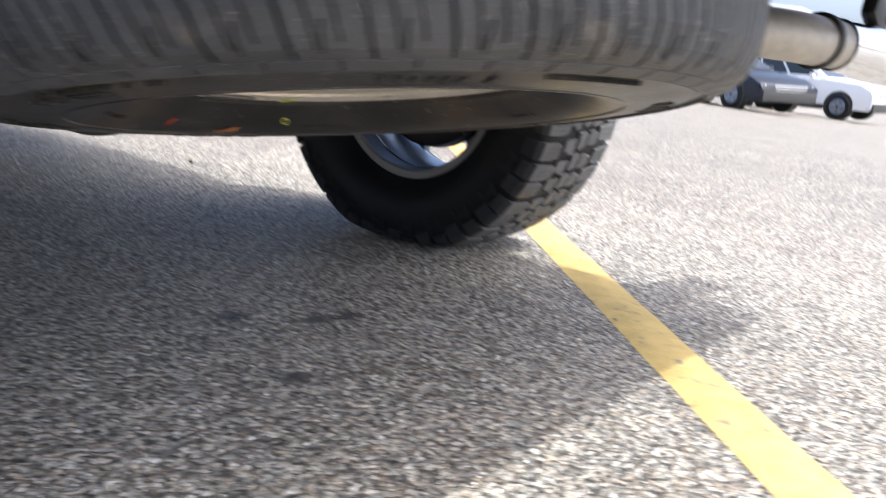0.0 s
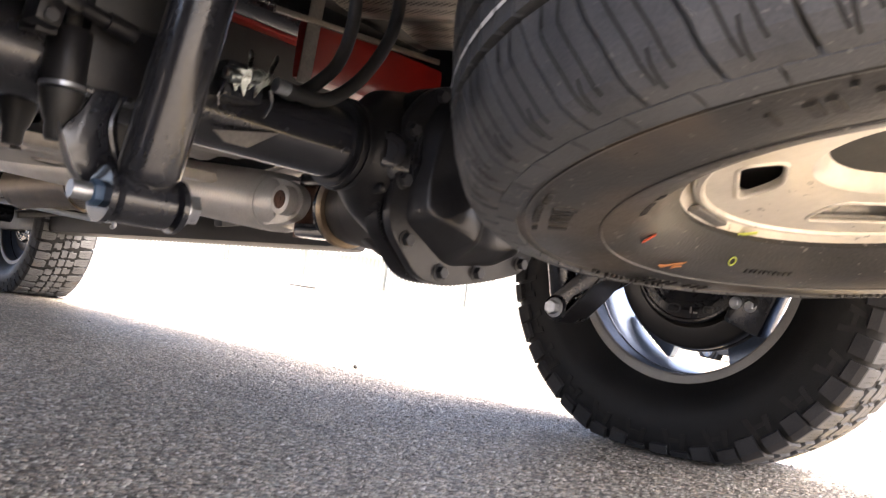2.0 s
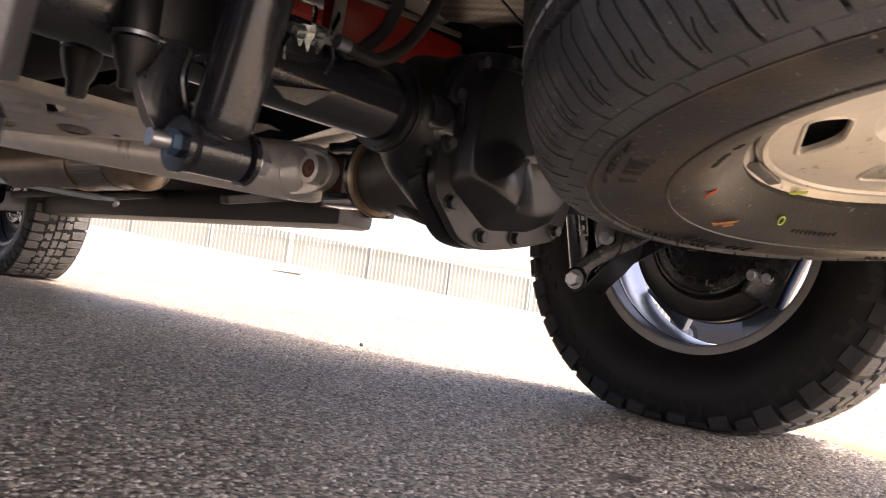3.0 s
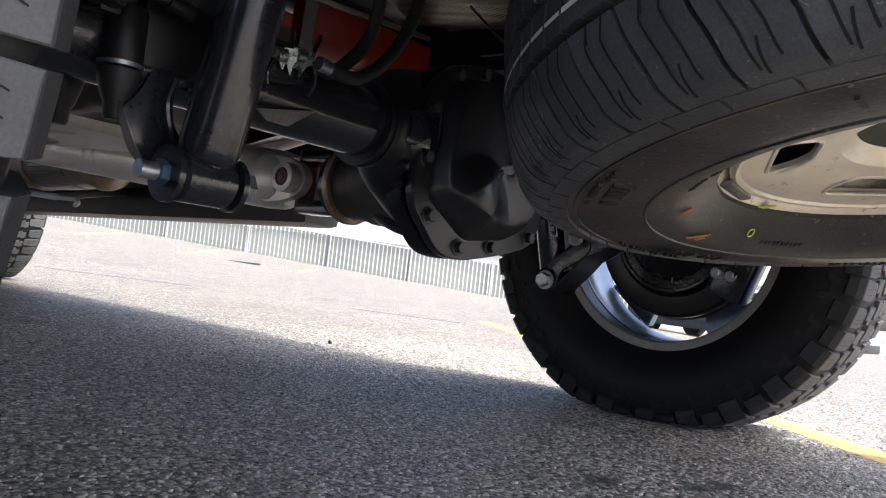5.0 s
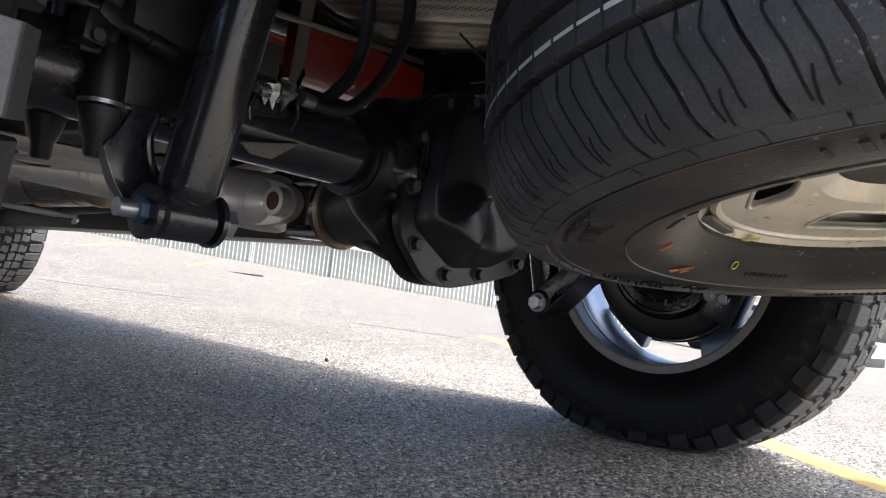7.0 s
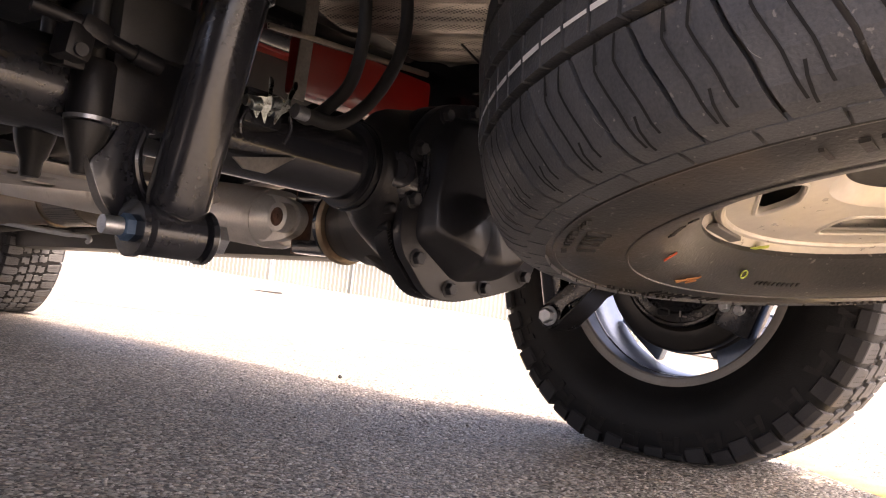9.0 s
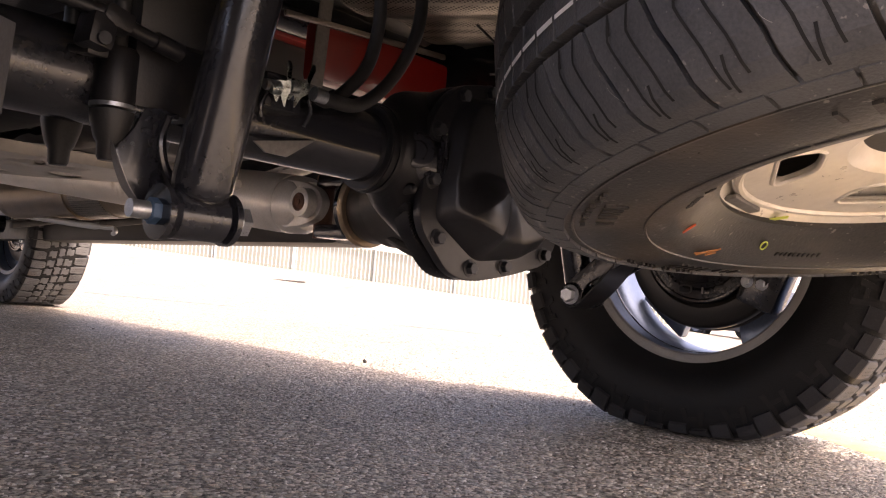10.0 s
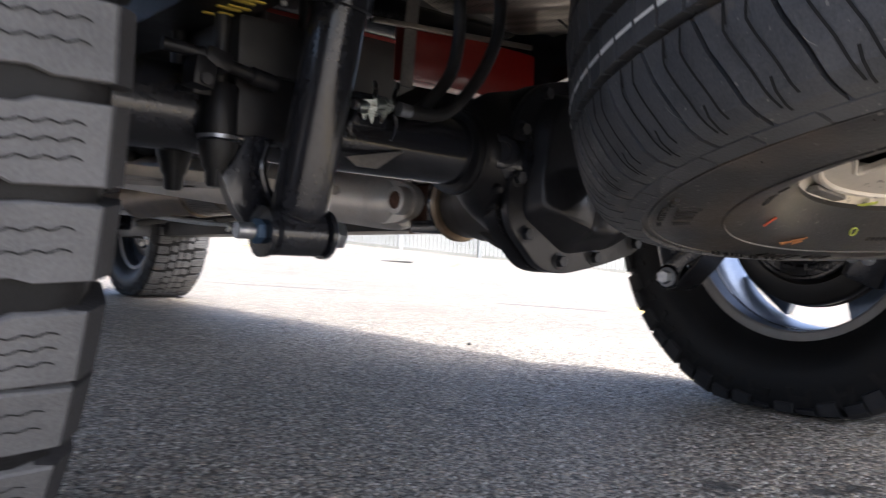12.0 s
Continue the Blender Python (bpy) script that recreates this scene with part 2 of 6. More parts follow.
def perforated_material():
    """Aluminium sheet with a close grid of punched dimples."""
    m = material("perforated_aluminium", (0.21, 0.19, 0.165), (0.33, 0.30, 0.26), 10, (0.3, 0.5), metal=0.85, bump=0.0)
    n, l = m.node_tree.nodes, m.node_tree.links
    p = n["Principled BSDF"]
    tc = n.new("ShaderNodeTexCoord")
    v = n.new("ShaderNodeTexVoronoi")
    v.inputs["Scale"].default_value, v.inputs["Randomness"].default_value = 150.0, 0.0
    l.new(tc.outputs["Object"], v.inputs["Vector"])
    r = n.new("ShaderNodeMapRange")
    r.inputs[1].default_value, r.inputs[2].default_value = 0.34, 0.42
    l.new(v.outputs["Distance"], r.inputs[0])
    mx = n.new("ShaderNodeMixRGB")
    mx.inputs[1].default_value = (0.05, 0.045, 0.038, 1)
    old = p.inputs["Base Color"].links[0].from_socket
    l.new(r.outputs[0], mx.inputs[0])
    l.new(old, mx.inputs[2])
    l.new(mx.outputs[0], p.inputs["Base Color"])
    b = n.new("ShaderNodeBump")
    b.inputs["Strength"].default_value, b.inputs["Distance"].default_value = 0.8, 0.002
    l.new(r.outputs[0], b.inputs["Height"])
    l.new(b.outputs[0], p.inputs["Normal"])
    return m


PERFORATED = perforated_material()
SHIELD = material("aluminium_shield", (0.38, 0.355, 0.315), (0.54, 0.505, 0.45), 8, (0.40, 0.6), metal=0.45, bump=0.03, fine=60, stain=((0.28, 0.22, 0.16), 6, 0.62))
RED = material("red_body_paint", (0.22, 0.008, 0.006), (0.29, 0.012, 0.008), 3, (0.3, 0.42), bump=0.02, fine=300, coat=0.3)
YELLOW = material("worn_yellow_paint", (0.46, 0.33, 0.11), (0.64, 0.48, 0.19), 22, (0.7, 0.85), bump=0.5, fine=260, stain=((0.22, 0.19, 0.14), 34, 0.60))
STENCIL = material("yellow_stencil_paint", (0.55, 0.42, 0.05), (0.70, 0.55, 0.10), 60, (0.5, 0.7), bump=0.0)
WHITE_MARK = material("white_paint_mark", (0.70, 0.70, 0.68), (0.82, 0.82, 0.80), 80, (0.6, 0.8), bump=0.1, fine=400)
WHITE_SCUFF = material("pale_scuff", (0.22, 0.21, 0.20), (0.38, 0.37, 0.35), 80, (0.6, 0.8), bump=0.0)
RED_MARK = material("red_crayon", (0.50, 0.07, 0.03), (0.62, 0.12, 0.05), 80, (0.6, 0.8), bump=0.0)
ORANGE_MARK = material("orange_crayon", (0.40, 0.16, 0.06), (0.52, 0.22, 0.08), 80, (0.6, 0.8), bump=0.0)
LIME_MARK = material("lime_paint", (0.55, 0.62, 0.10), (0.68, 0.75, 0.16), 80, (0.5, 0.7), bump=0.0)
STRAP = material("dusty_steel_strap", (0.16, 0.15, 0.14), (0.26, 0.245, 0.23), 20, (0.5, 0.65), metal=0.4, bump=0.05, fine=200)
HOSE = material("rubber_hose", (0.012, 0.012, 0.012), (0.025, 0.025, 0.025), 40, (0.45, 0.6), bump=0.1, fine=400)
BLUE_LOCK = material("blue_thread_lock", (0.03, 0.07, 0.13), (0.08, 0.13, 0.20), 80, (0.4, 0.6), bump=0.1)
SLAT = material("fence_slat_plastic", (0.20, 0.215, 0.185), (0.29, 0.30, 0.265), 0.6, (0.55, 0.7), bump=0.05, fine=20)
GALV = material("galvanised_post", (0.50, 0.52, 0.53), (0.64, 0.66, 0.67), 5, (0.4, 0.55), metal=0.7, bump=0.03)
WALL = material("white_metal_siding", (0.70, 0.71, 0.72), (0.80, 0.81, 0.82), 0.5, (0.4, 0.6), bump=0.03, fine=10)
ROOF = material("grey_metal_roof", (0.45, 0.47, 0.46), (0.56, 0.58, 0.57), 0.4, (0.4, 0.6), metal=0.3, bump=0.03, fine=10)
WHITE_CAR = material("white_car_paint", (0.74, 0.75, 0.76), (0.80, 0.81, 0.82), 1, (0.2, 0.3), bump=0.0, coat=0.6)
DARK_CAR = material("dark_blue_car_paint", (0.010, 0.013, 0.022), (0.015, 0.02, 0.034), 1, (0.3, 0.42), bump=0.0, coat=0.1, spec=0.3)
CAR_GLASS = material("tinted_glass", (0.02, 0.025, 0.03), (0.03, 0.035, 0.04), 1, (0.05, 0.1), bump=0.0, spec=0.8)
CAR_BLACK = material("black_plastic", (0.02, 0.02, 0.02), (0.035, 0.035, 0.035), 20, (0.5, 0.7), bump=0.05)
CHROME = material("chrome", (0.75, 0.75, 0.76), (0.82, 0.82, 0.83), 10, (0.06, 0.14), metal=1.0, bump=0.0)
LENS = material("headlamp_lens", (0.6, 0.62, 0.65), (0.75, 0.77, 0.8), 10, (0.05, 0.12), bump=0.0, spec=0.8)
RED_LENS = material("red_lamp_lens", (0.45, 0.01, 0.01), (0.55, 0.02, 0.02), 30, (0.1, 0.2), bump=0.0)
DISC = material("satin_disc_coating", (0.014, 0.0135, 0.013), (0.022, 0.021, 0.020), 10, (0.28, 0.38), bump=0.02, fine=200, spec=0.5)
IRON = material("cast_iron_lid", (0.05, 0.048, 0.045), (0.09, 0.085, 0.08), 20, (0.5, 0.7), metal=0.6, bump=0.3, fine=60)


# ---------------------------------------------------------------- mesh helpers
def part(name, bm, mat, parent=None, label="", smooth=35.0):
    """Links a bmesh as one mesh object under a thing or a part."""
    bmesh.ops.recalc_face_normals(bm, faces=bm.faces)
    me = bpy.data.meshes.new(name)
    bm.to_mesh(me)
    bm.free()
    me.materials.append(mat)
    if smooth:
        me.shade_smooth()
        me.set_sharp_from_angle(angle=radians(smooth))
    ob = new(name, me)
    if parent is not None:
        ob.parent = parent
    if label:
        tagged(ob, label)
    return ob


def bm_add(bm, verts, faces, m=None):
    vs = [bm.verts.new(m @ Vector(v) if m else v) for v in verts]
    for f in faces:
        bm.faces.new([vs[i] for i in f])
    return vs


def slab(bm, sx, sy, sz, m=None, bevel=0.0):
    """A block of that size round its centre, with rounded edges."""
    tmp = bmesh.new()
    bmesh.ops.create_cube(tmp, size=1.0)
    bmesh.ops.scale(tmp, vec=(sx, sy, sz), verts=tmp.verts)
    if bevel:
        bmesh.ops.bevel(tmp, geom=tmp.edges[:], offset=bevel, segments=2, profile=0.6, affect="EDGES")
    return merge(bm, tmp, m)


def merge(bm, tmp, m=None):
    if m:
        bmesh.ops.transform(tmp, matrix=m, verts=tmp.verts)
    me = bpy.data.meshes.new("tmp")
    tmp.to_mesh(me)
    tmp.free()
    bm.from_mesh(me)
    bpy.data.meshes.remove(me)
    return bm


def revolve(bm, profile, steps=64, m=None, closed=False):
    """Turns (along, radius) points round the x axis."""
    rings = []
    for k in range(steps):
        a = 2 * math.pi * k / steps
        rings.append([bm.verts.new((m or Matrix()) @ Vector((h, r * math.cos(a), r * math.sin(a)))) for h, r in profile])
    n = len(profile)
    for k in range(steps):
        a, b = rings[k], rings[(k + 1) % steps]
        for i in range(n if closed else n - 1):
            j = (i + 1) % n
            bm.faces.new((a[i], a[j], b[j], b[i]))
    if not closed:
        for i in (0, n - 1):
            if profile[i][1] > 1e-5:
                bm.faces.new([r[i] for r in rings])
    return bm


def tube(bm, path, radius, steps=16, caps=True):
    """A round bar along a path of points; radius may be one number or one for each point."""
    pts = [Vector(p) for p in path]
    radii = radius if isinstance(radius, (list, tuple)) else [radius] * len(pts)
    side = None
    rings = []
    for i, p in enumerate(pts):
        d = (pts[min(i + 1, len(pts) - 1)] - pts[max(i - 1, 0)]).normalized()
        if side is None:
            side = d.orthogonal().normalized()
        side = (side - d * side.dot(d)).normalized()
        up = d.cross(side)
        rings.append([bm.verts.new(p + (side * math.cos(2 * math.pi * k / steps) + up * math.sin(2 * math.pi * k / steps)) * radii[i]) for k in range(steps)])
    for a, b in zip(rings, rings[1:]):
        for k in range(steps):
            bm.faces.new((a[k], a[(k + 1) % steps], b[(k + 1) % steps], b[k]))
    if caps:
        bm.faces.new(rings[0])
        bm.faces.new(rings[-1])
    return bm


def bow(points, n=24):
    """A smooth path through a few points."""
    p = [Vector(q) for q in points]
    p = [2 * p[0] - p[1], *p, 2 * p[-1] - p[-2]]
    out = []
    for i in range(1, len(p) - 2):
        for k in range(n):
            t = k / n
            a, b, c, d = p[i - 1], p[i], p[i + 1], p[i + 2]
            out.append(0.5 * (2 * b + (c - a) * t + (2 * a - 5 * b + 4 * c - d) * t * t + (3 * b - a - 3 * c + d) * t ** 3))
    return out + [p[-2]]


def plate(bm, outline, thick, m=None, bevel=0.0):
    """An outline in the x-z plane, thick along y from 0 backwards to -thick."""
    tmp = bmesh.new()
    front = [tmp.verts.new((x, 0, z)) for x, z in outline]
    back = [tmp.verts.new((x, -thick, z)) for x, z in outline]
    tmp.faces.new(front)
    tmp.faces.new(back[::-1])
    for i in range(len(outline)):
        j = (i + 1) % len(outline)
        tmp.faces.new((front[i], back[i], back[j], front[j]))
    bmesh.ops.recalc_face_normals(tmp, faces=tmp.faces)
    if bevel:
        bmesh.ops.bevel(tmp, geom=tmp.edges[:], offset=bevel, segments=2, profile=0.6, affect="EDGES")
    return merge(bm, tmp, m)


def sheet(bm, rows, thick, gap=None):
    """A closed sheet from rows of points, thick upwards; gap(x, y) tells where it is cut out."""
    low = [[bm.verts.new(p) for p in row] for row in rows]
    top = [[bm.verts.new((p[0], p[1], p[2] + thick)) for p in row] for row in rows]
    nj, ni = len(rows), len(rows[0])
    for j in range(nj - 1):
        for i in range(ni - 1):
            if gap and gap(*((Vector(rows[j][i]) + Vector(rows[j + 1][i + 1])) / 2).xy):
                continue
            bm.faces.new((low[j][i], low[j + 1][i], low[j + 1][i + 1], low[j][i + 1]))
            bm.faces.new((top[j][i], top[j][i + 1], top[j + 1][i + 1], top[j + 1][i]))
    loop = [(0, i) for i in range(ni)] + [(j, ni - 1) for j in range(1, nj)] + [(nj - 1, i) for i in range(ni - 2, -1, -1)] + [(j, 0) for j in range(nj - 2, 0, -1)]
    for (a, b), (c, d) in zip(loop, loop[1:] + loop[:1]):
        bm.faces.new((low[a][b], low[c][d], top[c][d], top[a][b]))
    return bm


def rounded(outline, r, n=4):
    """The outline with its corners rounded."""
    out = []
    k = len(outline)
    for i in range(k):
        a, b, c = (Vector(outline[(i + d) % k]) for d in (-1, 0, 1))
        r1 = min(r, (a - b).length * 0.45, (c - b).length * 0.45)
        p, q = b + (a - b).normalized() * r1, b + (c - b).normalized() * r1
        for j in range(n + 1):
            t = j / n
            out.append(tuple((1 - t) ** 2 * p + 2 * t * (1 - t) * b + t * t * q))
    return out


def hex_bolt(name, parent, at, towards, size=0.009, mat=None, length=0.008, washer=True):
    """A hexagon head on a flange, facing along towards."""
    m = Matrix.Translation(at) @ Vector((1, 0, 0)).rotation_difference(Vector(towards)).to_matrix().to_4x4()
    bm = bmesh.new()
    if washer:
        revolve(bm, [(0, 0), (0, size * 1.35), (0.002, size * 1.35), (0.003, size * 1.1), (0.003, 0)], 18, m)
    revolve(bm, [(0.002, 0), (0.002, size), (length - 0.001, size), (length, size * 0.86), (length, 0)], 6, m)
    return part(name, bm, mat or CHASSIS, parent, smooth=25)


# ---------------------------------------------------------------- ground
AHEAD, LEFT = Vector((0.777, 0.629, 0)), Vector((-0.629, 0.777, 0))


def ground_height(x, y):
    """The lot is level round the truck and falls to one side further off."""
    d = math.hypot(x - 0.2, y - 1.6)
    w = min(max((d - 3.0) / 7.0, 0), 1)
    w = w * w * (3 - 2 * w)
    u = min(max(Vector((x + 1.0, y + 0.8, 0)).dot(LEFT), -18), 24)
    return 0.0637 * u * w


def build_ground():
    rings = [0.0] + [0.25 * 1.09 ** k for k in range(118)]
    bm = bmesh.new()
    steps = 96
    centre = bm.verts.new((0, 0, 0))
    last = None
    for r in rings[1:]:
        ring = []
        for k in range(steps):
            x, y = r * math.cos(2 * math.pi * k / steps), r * math.sin(2 * math.pi * k / steps)
            ring.append(bm.verts.new((x, y, ground_height(x, y))))
        for k in range(steps):
            j = (k + 1) % steps
            bm.faces.new((last[k], ring[k], ring[j], last[j]) if last else (centre, ring[k], ring[j]))
        last = ring
    return tagged(part("ground", bm, ASPHALT, smooth=80), "old grey asphalt parking lot with light stone chips", "ground", kind="structure")


ground = build_ground()


def ground_strip(start, end, width, mat, name, label, category, group):
    """A thin strip on the ground with slightly uneven edges."""
    a, b = Vector((*start, 0)), Vector((*end, 0))
    side = (b - a).normalized().cross(Vector((0, 0, 1))) * width / 2
    n = max(2, int((b - a).length / 0.1))
    bm = bmesh.new()
    rows = []
    for k in range(n + 1):
        p = a.lerp(b, k / n)
        row = []
        for s in (-1, -0.33, 0.33, 1):
            q = p + side * s * (1 + (0.08 * noise.noise(p * 9 + Vector((s * 5, 0, 0))) if abs(s) == 1 else 0))
            row.append(bm.verts.new((q.x, q.y, ground_height(q.x, q.y) + (0.0035 if abs(s) < 1 else 0.0005))))
        rows.append(row)
    for r, t in zip(rows, rows[1:]):
        for i in range(3):
            bm.faces.new((r[i], r[i + 1], t[i + 1], t[i]))
    return tagged(part(name, bm, mat), label, category, group, "structure")


ground_strip((-2.0, -3.50), (3.75, 2.595), 0.10, YELLOW, "parking_line", "worn yellow painted parking line running under the truck", "road marking", "yellow parking lines")
# old seams in the lot, and worn ends of far parking lines
TAR = material("old_tar_seam", (0.09, 0.088, 0.085), (0.16, 0.155, 0.15), 12, (0.6, 0.8), bump=0.2, fine=200)
for start, end in (((1.94, 5.42), (2.65, 4.44)), ((2.94, 3.08), (3.16, 2.36))):
    ground_strip(start, end, 0.05, TAR, "tar_seam", "thin dark tar seam across the asphalt lot", "road seam", "tar seams")
for start, end in (((4.79, 10.34), (12.12, 21.61)), ((5.92, 9.37), (13.75, 19.24)), ((7.52, 8.77), (10.14, 11.41))):
    ground_strip(start, end, 0.10, YELLOW, "parking_line", "worn end of a far yellow parking line", "road marking", "yellow parking lines")


# ---------------------------------------------------------------- truck
truck = tagged(new("pickup_truck"), "red heavy duty pickup truck with black chassis, seen from beneath", "pickup truck")
WHEEL_Z, TYRE_R = 0.4165, 0.445


def tyre_profile(width, rim_r, outer_r):
    w = width / 2
    side = [(w * 0.74, rim_r - 0.006), (w * 0.80, rim_r + 0.010), (w * 0.90, rim_r + 0.024), (w * 0.985, rim_r + 0.055), (w, rim_r + 0.082),
            (w * 0.985, rim_r + 0.108), (w * 0.94, outer_r - 0.038), (w * 0.87, outer_r - 0.018), (w * 0.74, outer_r - 0.011), (w * 0.3, outer_r - 0.009)]
    return [(-x, r) for x, r in side] + [(x, r) for x, r in reversed(side)]


def settle(bm, floor):
    """Widens the outer half and flattens what would sink below the floor, bulging it a little to the sides."""
    for v in bm.verts:
        far = min(max((math.hypot(v.co.y, v.co.z) - 0.275) / 0.06, 0), 1)
        v.co.x *= 1.16 if v.co.x > 0.0 else 1.0 + 0.10 * far
        low = v.co.z - floor
        if low < 0.02:
            v.co.x *= 1 + max(-low, 0) * 1.5
            v.co.z = floor + 0.0003 + 0.0197 * math.exp((low - 0.02) / 0.02)
    return bm


def block(verts, faces, x0, x1, a0, a1, skew, r0, r1, inset=0.0016, curve=0.0):
    """One tread block between two offsets across the tyre and two angles round it."""
    i = len(verts)
    for r, d in ((r0, 0.0), (r1, inset)):
        da = d / r1
        for x, a in ((x0 + d, a0 + da), (x1 - d, a0 + da + skew), (x1 - d, a1 - da + skew), (x0 + d, a1 - da)):
            rr = r - curve * (x / 0.12) ** 2 * 0.006
            verts.append((x, rr * math.cos(a), rr * math.sin(a)))
    faces.extend([(i, i + 1, i + 2, i + 3), (i + 4, i + 7, i + 6, i + 5), (i, i + 4, i + 5, i + 1), (i + 1, i + 5, i + 6, i + 2), (i + 2, i + 6, i + 7, i + 3), (i + 3, i + 7, i + 4, i)])


TREAD_TURN = -0.3
SHOULDER = (((0.058, 0.16), (0.072, 0.05), (0.090, 0.02), (0.1215, 0.04), (0.1215, 0.80), (0.094, 0.82), (0.084, 0.76), (0.066, 0.78), (0.058, 0.66)),
            ((0.066, 0.10), (0.080, 0.10), (0.088, 0.03), (0.1215, 0.02), (0.1215, 0.82), (0.080, 0.84), (0.066, 0.70)))
INNER = ((0.021, 0.02), (0.037, -0.06), (0.041, 0.14), (0.055, 0.08), (0.0555, 0.58), (0.043, 0.70), (0.035, 0.62), (0.021, 0.68))
MIDDLE = ((-0.0155, 0.00), (0.004, -0.08), (0.0155, 0.05), (0.0125, 0.34), (0.0160, 0.60), (-0.003, 0.76), (-0.0145, 0.64), (-0.0115, 0.32))


def tread_block(verts, faces, outline, outer_r, depth=0.0135):
    """A tread block from its outline (offset across, angle round), with worn upper edges."""
    n, i = len(outline), len(verts)
    cx, ca = sum(x for x, _ in outline) / n, sum(a for _, a in outline) / n
    for low, grow in ((depth, 1.0), (0.0016, 1.0), (0.0, 0.955)):
        for x, a in outline:
            x, a = cx + (x - cx) * grow, ca + (a - ca) * grow
            r = outer_r - 0.002 - low - (x / 0.12) ** 2 * 0.006
            verts.append((x, r * math.cos(a), r * math.sin(a)))
    for b in (i, i + n):
        faces.extend([(b + k, b + (k + 1) % n, b + n + (k + 1) % n, b + n + k) for k in range(n)])
    faces.append(tuple(range(i + 2 * n, i + 3 * n)))


def off_road_tread(bm, outer_r, pitches=52, lugs=False):
    verts, faces = [], []
    step = 2 * math.pi / pitches
    for k in range(pitches):
        for s in (-1, 1):
            a = (k + (0.5 if s < 0 else 0.0) + TREAD_TURN) * step + 0.07 * step * math.sin(k * 2.4)
            if not lugs:
                tread_block(verts, faces, [(s * x, a + s * f * step) for x, f in SHOULDER[k % 2]], outer_r)
                tread_block(verts, faces, [(s * x, a + s * (f + 0.3) * step) for x, f in INNER], outer_r)
                continue
            # the shoulder block runs on over the edge to the sidewall
            depth = 0.036 if k % 2 else 0.024
            i = len(verts)
            for f in ((0.04, 0.80) if k % 2 == 0 else (0.02, 0.82)):
                for x, r in ((0.112, outer_r - 0.012), (0.1225, outer_r - 0.0095), (0.1330, outer_r - 0.020), (0.1385, outer_r - 0.014 - depth), (0.124, outer_r - 0.022 - depth)):
                    verts.append((s * x, r * math.cos(a + s * f * step), r * math.sin(a + s * f * step)))
            faces.extend([tuple(range(i, i + 5)), tuple(range(i + 9, i + 4, -1))] + [(i + q, i + 5 + q, i + 5 + (q + 1) % 5, i + (q + 1) % 5) for q in range(5)])
        if not lugs:
            tread_block(verts, faces, [(x, (k + f) * step) for x, f in MIDDLE], outer_r + 0.001)
    bm_add(bm, verts, faces)
    return bm


def sipes(bm, outer_r, pitches=52):
    """Dark zigzag strips on the shoulder blocks, for the shade in their cuts."""
    step = 2 * math.pi / pitches
    for k in range(pitches):
        for s in (-1, 1):
            for f in ((0.27, 0.43, 0.60) if k % 2 else (0.30, 0.52)):
                a = (k + (0.5 if s < 0 else 0.0) + TREAD_TURN) * step + 0.07 * step * math.sin(k * 2.4) + s * f * step
                pts = []
                for j in range(15):
                    wave = (0.0022, 0.0009, -0.0022, -0.0009)[j % 4]
                    pts.append((s * (0.069 + 0.040 * j / 14), a - s * 0.05 * step * j / 14 + wave))
                for (xa, aa), (xb, ab) in zip(pts, pts[1:]):
                    r = outer_r - 0.0016 - ((abs(xa) / 0.12) ** 2) * 0.006
                    vs = [bm.verts.new((x, r * math.cos(q), r * math.sin(q))) for x, q in ((xa, aa - 0.0012), (xb, ab - 0.0012), (xb, ab + 0.0012), (xa, aa + 0.0012))]
                    bm.faces.new(vs)
    return bm


def sidewall_marks(bm, rim_r, s=-1):
    """Raised leaning bars in pairs, joined by short bridges, round the sidewall."""
    w = 0.1375

    def bar(points):
        top = [bm.verts.new((s * x + s * 0.0042, r * math.cos(q), r * math.sin(q))) for x, r, q in points]
        low = [bm.verts.new((s * x - s * 0.006, r * math.cos(q), r * math.sin(q))) for x, r, q in points]
        bm.faces.new(top)
        for i in range(4):
            bm.faces.new((top[i], top[(i + 1) % 4], low[(i + 1) % 4], low[i]))

    for k in range(26):
        a = k * 2 * math.pi / 26
        for d in (-1, 1):
            r0, r1 = (rim_r + 0.098, rim_r + 0.143) if d > 0 else (rim_r + 0.106, rim_r + 0.143)
            bar([(w - 0.003, r0, a + d * 0.056 - 0.018), (w - 0.012, r1, a + d * 0.034 - 0.011), (w - 0.012, r1, a + d * 0.034 + 0.011), (w - 0.003, r0, a + d * 0.056 + 0.018)])
        bar([(w - 0.006, rim_r + 0.116, a - 0.030), (w - 0.008, rim_r + 0.124, a - 0.028), (w - 0.008, rim_r + 0.124, a + 0.028), (w - 0.006, rim_r + 0.116, a + 0.030)])
    return bm


